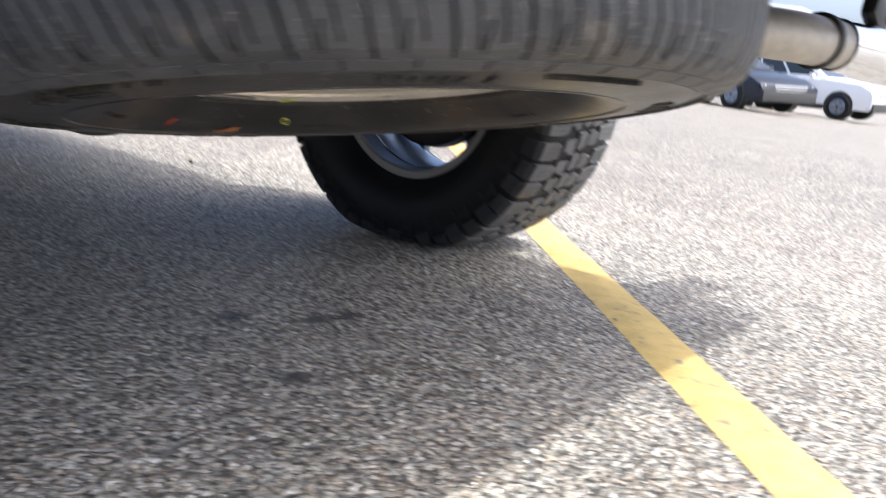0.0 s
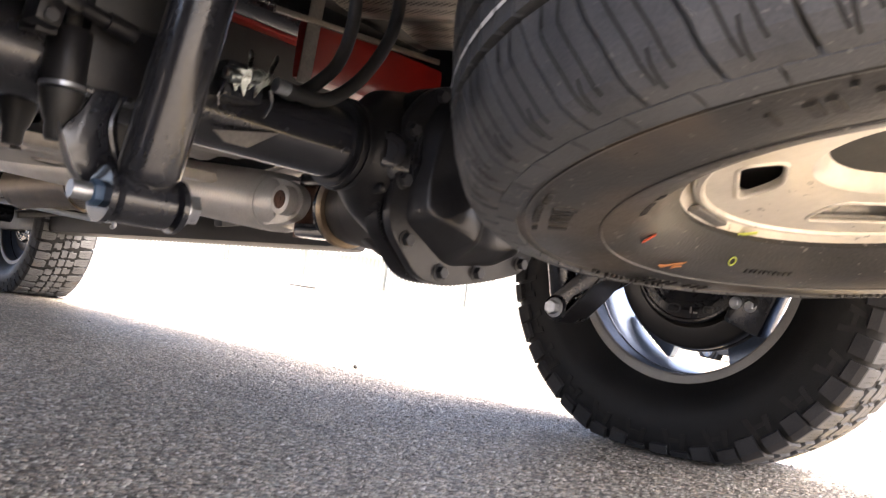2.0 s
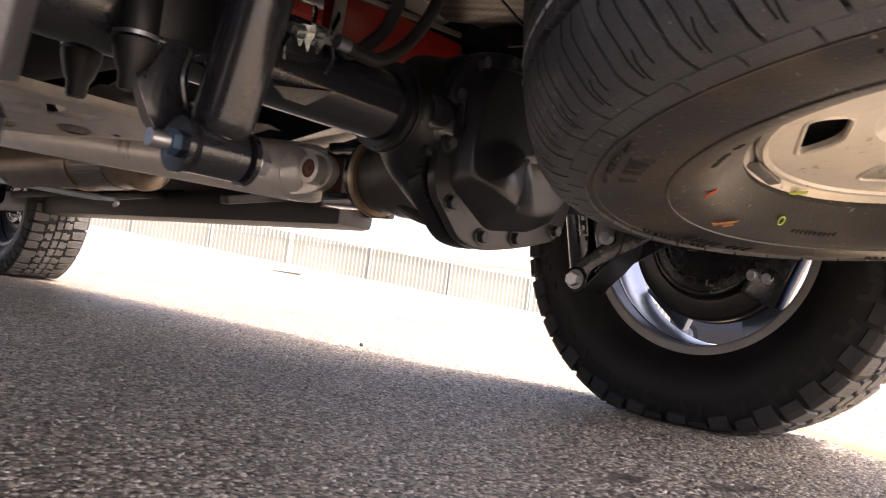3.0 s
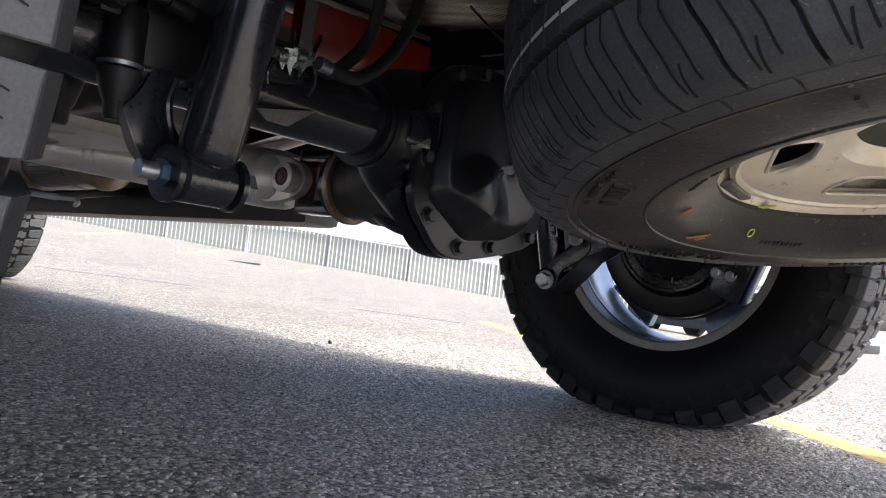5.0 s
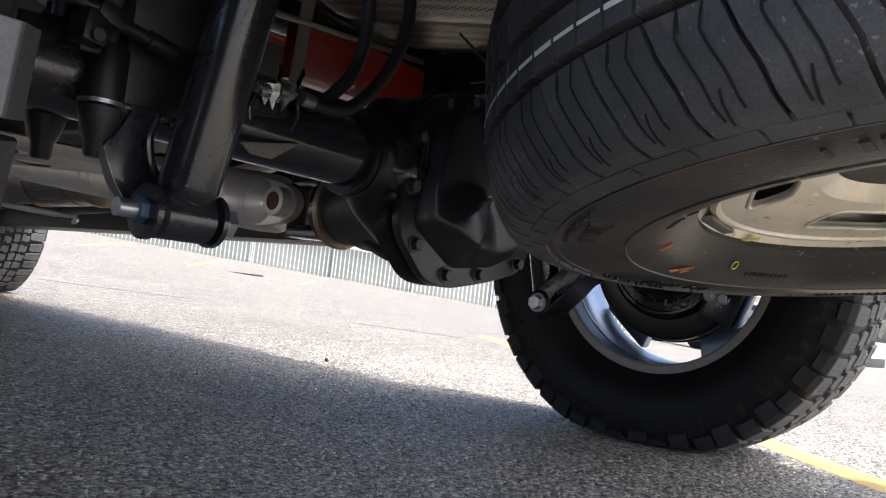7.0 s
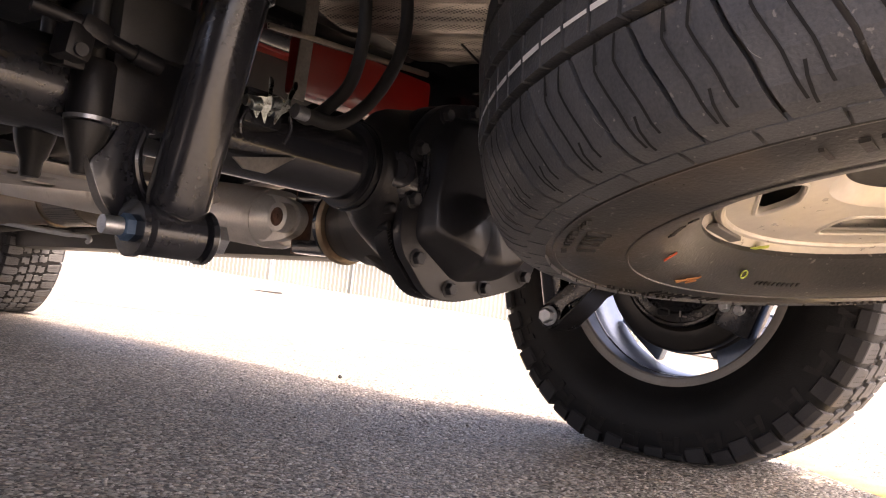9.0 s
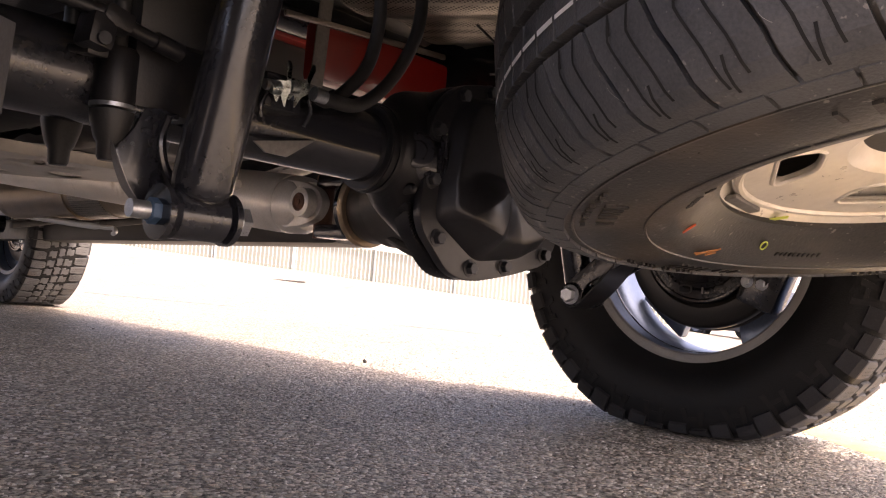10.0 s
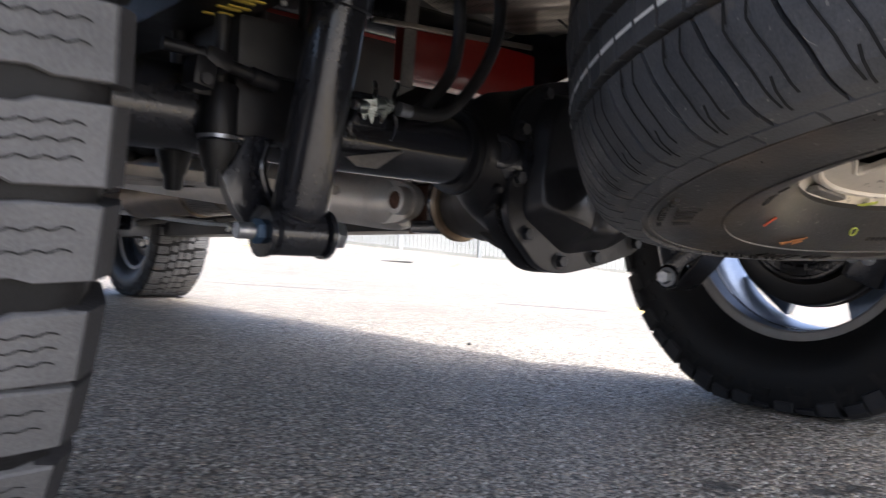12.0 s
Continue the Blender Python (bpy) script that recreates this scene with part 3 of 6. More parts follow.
def road_wheel():
    """A 20 inch alloy wheel with an all-terrain tyre; its inner side faces -x."""
    rim_r = 0.262
    bm = bmesh.new()
    barrel = [(-0.100, 0.247), (-0.088, 0.2445), (-0.040, 0.2430), (-0.036, 0.2405), (0.03, 0.2385), (0.072, 0.240), (0.095, 0.248), (0.101, 0.262), (0.094, 0.267), (0.070, 0.254), (0.03, 0.248), (-0.035, 0.250), (-0.07, 0.254), (-0.094, 0.258)]
    revolve(bm, barrel, 96, closed=True)
    wheel = part("road_wheel", bm, ALLOY, truck, "polished alloy wheel with all-terrain tyre", smooth=50)
    bm = bmesh.new()
    revolve(bm, [(-0.096, 0.243), (-0.1015, 0.2435), (-0.105, 0.247), (-0.1065, 0.256), (-0.106, 0.264), (-0.103, 0.2705), (-0.097, 0.2705), (-0.095, 0.258)], 96, closed=True)
    part("rim_lip", bm, LIP, wheel, "dull machined inner rim lip")
    bm = bmesh.new()
    revolve(bm, [(-0.052, 0.2415), (-0.052, 0.2440), (-0.048, 0.2440), (-0.048, 0.2415)], 96, closed=True)
    part("barrel_groove", bm, CHASSIS, wheel, "dark line round the barrel")
    for k in range(5):
        bm = bmesh.new()
        plate(bm, rounded([(-0.040, 0.05), (0.040, 0.05), (0.044, 0.15), (0.072, 0.2300), (-0.072, 0.2300), (-0.044, 0.15)], 0.012), 0.030, bevel=0.004)
        bmesh.ops.transform(bm, matrix=Matrix.Rotation(k * math.pi / 2.5 + 0.08, 4, "X") @ Matrix.Translation((0.098, 0, 0)) @ Matrix.Rotation(radians(90), 4, "Z") @ pose(0, 0.034, 0), verts=bm.verts)
        part("spoke", bm, ALLOY, wheel, "bright back of a spoke")
    bm = bmesh.new()
    revolve(bm, [(0.02, 0), (0.02, 0.075), (0.05, 0.085), (0.092, 0.08), (0.1, 0.06), (0.1, 0)], 40)
    part("hub", bm, ALLOY, wheel)
    bm = bmesh.new()
    revolve(bm, tyre_profile(0.275, rim_r, TYRE_R), 120, closed=True)
    settle(bm, -WHEEL_Z)
    part("tyre", bm, RUBBER, wheel, "black all-terrain tyre carcass", smooth=60)
    bm = bmesh.new()
    off_road_tread(bm, TYRE_R)
    settle(bm, -WHEEL_Z)
    part("tread", bm, TREAD, wheel, "chunky grey-black all-terrain tread blocks", smooth=20)
    bm = bmesh.new()
    off_road_tread(bm, TYRE_R, lugs=True)
    settle(bm, -WHEEL_Z)
    tagged(part("shoulder_lug_ring", bm, SHOULDER_RUBBER, wheel, smooth=0), kind="stuff")
    bm = bmesh.new()
    sipes(bm, TYRE_R)
    settle(bm, -WHEEL_Z)
    tagged(part("sipe_pattern", bm, CUT_SHADE, wheel, smooth=0), kind="stuff")
    bm = bmesh.new()
    sidewall_marks(bm, rim_r)
    settle(bm, -WHEEL_Z)
    tagged(part("sidewall_relief", bm, RELIEF, wheel, smooth=0), kind="stuff")
    # brake
    bm = bmesh.new()
    revolve(bm, [(-0.044, 0.120), (-0.046, 0.136), (-0.052, 0.142), (-0.050, 0.180), (-0.046, 0.186), (-0.040, 0.189), (-0.018, 0.189), (-0.014, 0.186), (-0.014, 0.120)], 96, closed=True)
    disc = part("brake_disc", bm, DISC, wheel, "dark satin cast brake disc", smooth=40)
    bm = bmesh.new()
    revolve(bm, [(-0.0135, 0.150), (-0.0135, 0.1905), (-0.0105, 0.1925), (-0.0015, 0.1925), (-0.0015, 0.150)], 96, closed=True)
    part("outer_friction_ring", bm, IRON, disc, "second ring of the vented disc")
    bm = bmesh.new()
    revolve(bm, [(-0.03, 0), (-0.060, 0.05), (-0.060, 0.098), (-0.066, 0.104), (-0.066, 0.122), (-0.0705, 0.125), (-0.0705, 0.130), (-0.066, 0.1335), (-0.045, 0.1335), (-0.03, 0.130)], 80)
    part("backing_plate", bm, CHASSIS, wheel, "black pressed brake backing plate with a rolled rim", smooth=35)
    for y, z, w2, h2, mat in ((0.030, -0.102, 0.015, 0.0085, BOLT_BLACK), (-0.052, -0.100, 0.012, 0.008, BOLT_BLACK)):
        bm = bmesh.new()
        tube(bm, [Vector((-0.0670, y, z)) + Vector((0, w2 * math.copysign(abs(math.cos(t)) ** 0.6, math.cos(t)), h2 * math.copysign(abs(math.sin(t)) ** 0.6, math.sin(t)))) for t in [i * math.pi / 14 for i in range(29)]], 0.0017, 8)
        part("plate_slot", bm, mat, wheel, "raised edge of an oval slot")
    bm = bmesh.new()
    slab(bm, 0.003, 0.004, 0.014, pose(-0.0665, -0.011, -0.103), 0.001)
    slab(bm, 0.003, 0.010, 0.004, pose(-0.0665, -0.022, -0.108), 0.001)
    part("plate_stamp", bm, LIP, wheel, "small bright stamped mark")
    bm = bmesh.new()
    tube(bm, bow([(-0.066, 0.060, -0.078), (-0.067, 0.02, -0.086), (-0.067, -0.02, -0.086), (-0.066, -0.06, -0.078)], 8), 0.0022, 8)
    part("plate_ridge", bm, CHASSIS, wheel)
    bm = bmesh.new()
    slab(bm, 0.075, 0.085, 0.20, Matrix.Rotation(radians(20), 4, "X") @ pose(-0.048, -0.168, 0.02), 0.012)
    tube(bm, [(-0.09, -0.150, -0.075), (-0.055, -0.150, -0.075)], 0.014, 14)
    tube(bm, [(-0.09, -0.165, 0.06), (-0.055, -0.165, 0.06)], 0.014, 14)
    part("brake_caliper", bm, CHASSIS, wheel, "black brake caliper")
    for z, y in ((-0.078, -0.118), (-0.082, -0.150)):
        hex_bolt("caliper_bolt", wheel, (-0.085, y, z), (-1, 0, 0), 0.010, ZINC, 0.012)
    return wheel


wheel = road_wheel()
HALF_TRACK, BASE = 0.858, 3.93
wheel.matrix_basis = pose(HALF_TRACK, 0, WHEEL_Z)
copy_thing(wheel, pose(-0.988, 0, WHEEL_Z, 0, 0, 180))
copy_thing(wheel, pose(0.905, BASE, WHEEL_Z, 0, 0, 0))
copy_thing(wheel, pose(-0.875, BASE, WHEEL_Z, 0, 0, 180))


def shoulder_r(x, outer_r):
    """Radius of the round shoulder of a road tyre at that offset."""
    return outer_r - float(np.interp(abs(x), [0.050, 0.065, 0.078, 0.090, 0.100, 0.1165, 0.1245, 0.1295, 0.1345], [0.0, 0.0012, 0.0038, 0.0068, 0.0104, 0.0195, 0.029, 0.041, 0.060]))


def shoulder_piece(verts, faces, x0, x1, a0, a1, skew, outer_r):
    i = len(verts)
    for low in (0.011, 0.0):
        for x, a in ((x0, a0), (x1, a0 + skew), (x1, a1 + skew), (x0, a1)):
            r = shoulder_r(x, outer_r) - low
            verts.append((x, r * math.cos(a), r * math.sin(a)))
    faces.extend([(i, i + 1, i + 2, i + 3), (i + 4, i + 7, i + 6, i + 5), (i, i + 4, i + 5, i + 1), (i + 1, i + 5, i + 6, i + 2), (i + 2, i + 6, i + 7, i + 3), (i + 3, i + 7, i + 4, i)])


SLOT_AT = -24


def spare_wheel():
    """Steel wheel with a road tyre, hung flat; local x is its axis and points down."""
    rim_r, outer_r = 0.236, 0.445
    m = Matrix.Rotation(radians(90), 4, "Y")          # local +x points to world -z
    bm = bmesh.new()
    revolve(bm, [(0.1040, 0.238), (0.106, 0.2465), (0.101, 0.2490), (0.094, 0.242), (0.086, 0.226), (0.045, 0.216), (0.0, 0.210), (-0.06, 0.218), (-0.1, 0.236), (-0.1, 0.243), (-0.106, 0.243), (-0.104, 0.228), (-0.06, 0.208), (0.0, 0.200), (0.04, 0.206), (0.078, 0.214), (0.092, 0.226), (0.099, 0.233)], 96, m, closed=True)
    spare = part("spare_wheel", bm, STEEL_RIM, truck, "spare road tyre on a silver steel wheel hung beneath the bed", smooth=50)
    # disc with five slots, dished to the hub
    bm = bmesh.new()
    loops = [[(0.217 * math.sin(2 * math.pi * k / 96), 0.217 * math.cos(2 * math.pi * k / 96)) for k in range(96)],
             [(0.108 * math.sin(2 * math.pi * k / 64), 0.108 * math.cos(2 * math.pi * k / 64)) for k in range(64)]]
    for h in range(5):
        mid = radians(SLOT_AT + 72 * h)
        corners = [(0.138, mid - 0.26), (0.138, mid + 0.26), (0.184, mid + 0.30), (0.184, mid - 0.30)]
        loops.append(rounded([(r * math.sin(a), r * math.cos(a)) for r, a in corners], 0.022, 6))
    cone = lambda r: 0.072 + (r - 0.108) / 0.109 * 0.018
    flat = bmesh.new()
    edges = []
    for loop in loops:
        vs = [flat.verts.new((x, y, 0)) for x, y in loop]
        edges += [flat.edges.new((vs[k], vs[(k + 1) % len(vs)])) for k in range(len(vs))]
    bmesh.ops.triangle_fill(flat, use_beauty=True, edges=edges)
    flat.verts.index_update()
    places = [v.co.xy for v in flat.verts]
    tris = [[v.index for v in f.verts] for f in flat.faces]
    rims = [[v.index for v in e.verts] for e in edges]
    flat.free()
    low = [bm.verts.new((x, y, -cone(math.hypot(x, y)))) for x, y in places]
    top = [bm.verts.new((x, y, -cone(math.hypot(x, y)) + 0.007)) for x, y in places]
    for t in tris:
        bm.faces.new([low[q] for q in t])
        bm.faces.new([top[q] for q in reversed(t)])
    for a, b in rims:
        bm.faces.new((low[a], low[b], top[b], top[a]))
    revolve(bm, [(0.072, 0.1085), (0.066, 0.100), (0.050, 0.088), (0.042, 0.070), (0.040, 0.045), (0.033, 0.045), (0.035, 0.070), (0.044, 0.093), (0.060, 0.106)], 64, m, closed=True)
    part("wheel_disc", bm, STEEL_RIM, spare, "silver pressed steel disc with slots", smooth=40)
    for h in range(5):
        mid = radians(SLOT_AT + 72 * h)
        loop = rounded([(r * math.sin(a), r * math.cos(a)) for r, a in [(0.1365, mid - 0.275), (0.1365, mid + 0.275), (0.1855, mid + 0.31), (0.1855, mid - 0.31)]], 0.020, 6)
        bm = bmesh.new()
        tube(bm, [(x, y, -cone(math.hypot(x, y)) + 0.0008) for x, y in loop + loop[:2]], 0.0030, 8)
        part("slot_edge", bm, STEEL_RIM, spare, "rolled edge of a wheel slot")
    bm = bmesh.new()
    tube(bm, [(0.2105 * math.sin(2 * math.pi * k / 96), 0.2105 * math.cos(2 * math.pi * k / 96), -cone(0.2105)) for k in range(98)], 0.0045, 8)
    part("disc_weld_ring", bm, STEEL_RIM, spare)
    # added black disc stands in for the shade seen through the wheel slots
    bm = bmesh.new()
    revolve(bm, [(0.046, 0.06), (0.048, 0.196), (0.053, 0.204), (0.058, 0.196), (0.054, 0.06)], 48, m)
    part("slot_backing", bm, HOSE, spare, "black disc added behind the slots to keep them dark")
    bm = bmesh.new()
    slab(bm, 0.006, 0.014, 0.078, m @ Matrix.Rotation(radians(-3), 4, "X") @ pose(0.094, 0.219, 0), 0.0025)
    part("balance_weight", bm, STRAP, spare, "clip-on balance weight")
    bm = bmesh.new()
    half = tyre_profile(0.275, rim_r, outer_r)[-6:] + []
    side = [(0.040, outer_r - 0.012), (0.104, outer_r - 0.022), (0.116, outer_r - 0.032), (0.1245, outer_r - 0.044), (0.1315, outer_r - 0.063)] + half
    prof = [(-x, r) for x, r in reversed(side)] + side
    revolve(bm, prof, 128, m, closed=True)
    part("tyre", bm, SPARE_RUBBER, spare, "dusty black road tyre", smooth=60)
    verts, faces = [], []
    pitches = 48
    ring_verts, ring_faces = [], []
    step = 2 * math.pi / pitches
    for k in range(pitches):
        a = k * step
        for s in (-1, 1):
            # shoulder block in three lengths that follow the round shoulder
            cuts = [(0.052, 0.0), (0.078, 0.14), (0.100, 0.30), (0.1165, 0.36), (0.1245, 0.40), (0.1292, 0.43)]
            for (xa, sa), (xb, sb) in zip(cuts, cuts[1:]):
                x0, x1, k0, k1 = (xa, xb, sa, sb) if s > 0 else (-xb, -xa, sb, sa)
                gap = 0.03 if k % 2 else 0.042
                shoulder_piece(verts, faces, x0, x1, a + (gap - k0) * step, a + (1 - gap - k0) * step, (k0 - k1) * step, outer_r)
            for f0, f1 in ((0.02, 0.48), (0.52, 0.98)):
                x0, x1 = (0.005, 0.044) if s > 0 else (-0.044, -0.005)
                block(verts, faces, x0, x1, a + f0 * step, a + f1 * step, 0.10 * step * s, outer_r - 0.011, outer_r + 0.001, 0.0008)
            i = len(ring_verts)
            for aa in (a + 0.03 * step, a + 0.97 * step):
                for x, r in ((0.122, outer_r - 0.0425), (0.1303, outer_r - 0.0432), (0.1348, outer_r - 0.0600), (0.127, outer_r - 0.0615)):
                    ring_verts.append((s * x, r * math.cos(aa), r * math.sin(aa)))
            ring_faces.extend([(i, i + 1, i + 2, i + 3), (i + 4, i + 7, i + 6, i + 5), (i, i + 4, i + 5, i + 1), (i + 1, i + 5, i + 6, i + 2), (i + 2, i + 6, i + 7, i + 3), (i, i + 3, i + 7, i + 4)])
    bm = bmesh.new()
    bm_add(bm, ring_verts, ring_faces, m)
    tagged(part("sidewall_block_ring", bm, SPARE_TREAD, spare, smooth=0), kind="stuff")
    bm = bmesh.new()
    bm_add(bm, verts, faces, m)
    part("tread", bm, SPARE_TREAD, spare, "road tread with fine slanting cuts", smooth=25)
    # dark strips laid over the shoulder, painting the shade of its slanting cuts
    bm = bmesh.new()
    for k in range(pitches):
        for f, xa, xb in ((0.36, 0.053, 0.121), (0.68, 0.053, 0.125), (0.52, 0.053, 0.068), (0.52, 0.108, 0.127)):
            pts = []
            for j in range(13):
                x = xa + (xb - xa) * j / 12
                hook = -0.16 * max(0, 1 - j / 3) if f != 0.52 else 0.1 * j / 12
                pts.append((x, (k + f - float(np.interp(x, [0.052, 0.078, 0.1, 0.1165, 0.1245, 0.1292], [0, 0.14, 0.30, 0.36, 0.40, 0.43])) + hook) * step))
            for (x0, a0), (x1, a1) in zip(pts, pts[1:]):
                r0, r1 = shoulder_r(x0, outer_r) + 0.0007, shoulder_r(x1, outer_r) + 0.0007
                w = 0.0026 if j else 0.002
                bm.faces.new([bm.verts.new(m @ Vector((x, r * math.cos(q), r * math.sin(q)))) for x, r, q in ((x0, r0, a0 - w), (x1, r1, a1 - w), (x1, r1, a1 + w), (x0, r0, a0 + w))])
    tagged(part("sipe_pattern", bm, CUT_SHADE, spare, smooth=0), kind="stuff")
    bm = bmesh.new()
    rnd = random.Random(8)
    for k in range(30):
        a, x0 = rnd.random() * 2 * math.pi, rnd.uniform(0.085, 0.112)
        dx, da, w = rnd.uniform(0.006, 0.016), -rnd.uniform(0.008, 0.022), rnd.uniform(0.0003, 0.0006)
        for i in range(4):
            x1, x2, a1, a2 = x0 + dx * i / 4, x0 + dx * (i + 1) / 4, a + da * (i / 4) ** 1.6, a + da * ((i + 1) / 4) ** 1.6
            bm.faces.new([bm.verts.new(m @ Vector((x, (shoulder_r(x, outer_r) + 0.0012) * math.cos(q), (shoulder_r(x, outer_r) + 0.0012) * math.sin(q)))) for x, q in ((x1, a1 - w), (x2, a2 - w), (x2, a2 + w), (x1, a1 + w))])
    tagged(part("scuff_marks", bm, WHITE_SCUFF, spare, smooth=0), kind="stuff")
    # painted line round the tread
    bm = bmesh.new()
    for k in range(pitches):
        for f0, f1 in ((0.03, 0.47), (0.53, 0.97)):
            a0, a1 = (k + f0 + 0.06) * step, (k + f1 + 0.06) * step
            r = outer_r + 0.0022
            w = 0.0020 + 0.0009 * noise.noise((k * 1.7, f0 * 5, 0))
            bm.faces.new([bm.verts.new(m @ Vector((0.027 + x, r * math.cos(a), r * math.sin(a)))) for x, a in ((-w, a0), (w, a0), (w, a1), (-w, a1))])
    tagged(part("paint_line", bm, WHITE_MARK, spare, "white factory paint line round the tread", smooth=0), kind="stuff")
    # worn raised writing and guard marks round the sidewall
    rnd = random.Random(21)
    side_r = sorted((r, x) for x, r in half)

    def raised(r, a, dr, da, name, mat):
        bm = bmesh.new()
        top, low = [], []
        for rr, aa in ((r - dr, a - da), (r - dr, a + da), (r + dr, a + da * 0.9), (r + dr, a - da * 0.9)):
            x = float(np.interp(rr, [q[0] for q in side_r], [q[1] for q in side_r]))
            top.append(bm.verts.new(m @ Vector((x + 0.0016, rr * math.cos(aa), rr * math.sin(aa)))))
            low.append(bm.verts.new(m @ Vector((x - 0.002, rr * math.cos(aa), rr * math.sin(aa)))))
        bm.faces.new(top)
        for i in range(4):
            bm.faces.new((top[i], top[(i + 1) % 4], low[(i + 1) % 4], low[i]))
        return part(name, bm, mat, spare, smooth=0)

    for r, dr, da, gap, runs in ((0.345, 0.011, 0.011, 0.036, ((0.2, 9), (1.45, 7), (2.3, 9), (3.6, 8), (4.5, 9), (5.5, 6))),
                                 (0.268, 0.0035, 0.007, 0.024, ((0.5, 10), (1.7, 7), (2.9, 12), (4.2, 9), (5.4, 10))),
                                 (0.366, 0.003, 0.008, 0.026, ((0.0, 14), (1.0, 10), (2.0, 16), (3.2, 12), (4.3, 14), (5.4, 12)))):
        for start, count in runs:
            for k in range(count):
                if rnd.random() < 0.85:
                    raised(r + rnd.uniform(-0.0006, 0.0006), start + k * gap, dr * rnd.uniform(0.8, 1.0), da * rnd.uniform(0.5, 1.0), "sidewall_mark", LETTER)
    # rings on the sidewall
    for r, x in ((0.305, 0.1365), (0.376, 0.1318)):
        bm = bmesh.new()
        revolve(bm, [(x - 0.004, r - 0.003), (x + 0.0015, r - 0.0012), (x + 0.0015, r + 0.0012), (x - 0.004, r + 0.003)], 128, m, closed=True)
        part("sidewall_ring", bm, SPARE_RUBBER, spare)
    return spare


SPARE_AT = Vector((-0.079, -0.651, 0.521))
SPARE_TURN = Vector((0, 0, 1)).rotation_difference(Vector((0.055, 0.181, 1)).normalized()).to_matrix().to_4x4()
spare = spare_wheel()
spare.matrix_basis = Matrix.Translation(SPARE_AT) @ SPARE_TURN


def spare_mark(name, x, y, w, h, turn, mat, ring=False, lift=0.0):
    """A small painted mark on the lower side of the spare, at a place of the plan."""
    bm = bmesh.new()
    r = math.hypot(x - SPARE_AT.x, y - SPARE_AT.y)
    prof = sorted((rr, xx) for xx, rr in tyre_profile(0.275, 0.236, 0.445) if xx > 0.05)
    depth = float(np.interp(r, [p[0] for p in prof], [p[1] for p in prof])) + 0.002 + lift
    tilt = (float(np.interp(r + 0.01, [p[0] for p in prof], [p[1] for p in prof])) - float(np.interp(r - 0.01, [p[0] for p in prof], [p[1] for p in prof]))) / 0.02
    if ring:
        tube(bm, [(0.5 * w * math.cos(t), 0.5 * h * math.sin(t), 0) for t in [i * math.pi / 12 for i in range(25)]], 0.0009, 6)
    else:
        slab(bm, w, h, 0.0016, bevel=0.0006)
    out = Vector((x - SPARE_AT.x, y - SPARE_AT.y, 0)).normalized()
    normal = (Vector((0, 0, -1)) + out * -tilt).normalized()
    q = Vector((0, 0, 1)).rotation_difference(normal).to_matrix().to_4x4()
    bmesh.ops.transform(bm, matrix=Matrix.Translation((x - SPARE_AT.x, y - SPARE_AT.y, -depth)) @ q @ Matrix.Rotation(radians(turn), 4, "Z"), verts=bm.verts)
    return part(name, bm, mat, spare)


spare_mark("yellow_ring_mark", 0.0155, -0.413, 0.009, 0.012, 0, LIME_MARK, True)
spare_mark("red_crayon_mark", -0.157, -0.399, 0.005, 0.016, 12, RED_MARK)
for dx, dy, tt, w, h in ((-0.008, 0.002, 112, 0.0016, 0.016), (0.0, -0.001, 127, 0.0022, 0.024), (0.010, -0.007, 140, 0.0016, 0.018), (0.004, -0.0065, 115, 0.0014, 0.016), (0.012, -0.002, 122, 0.0012, 0.014)):
    spare_mark("orange_crayon_mark", -0.055 + dx, -0.369 + dy, w, h, tt, ORANGE_MARK)
spare_mark("lime_paint_mark", -0.002, -0.439, 0.022, 0.007, 20, LIME_MARK, lift=-0.0075)


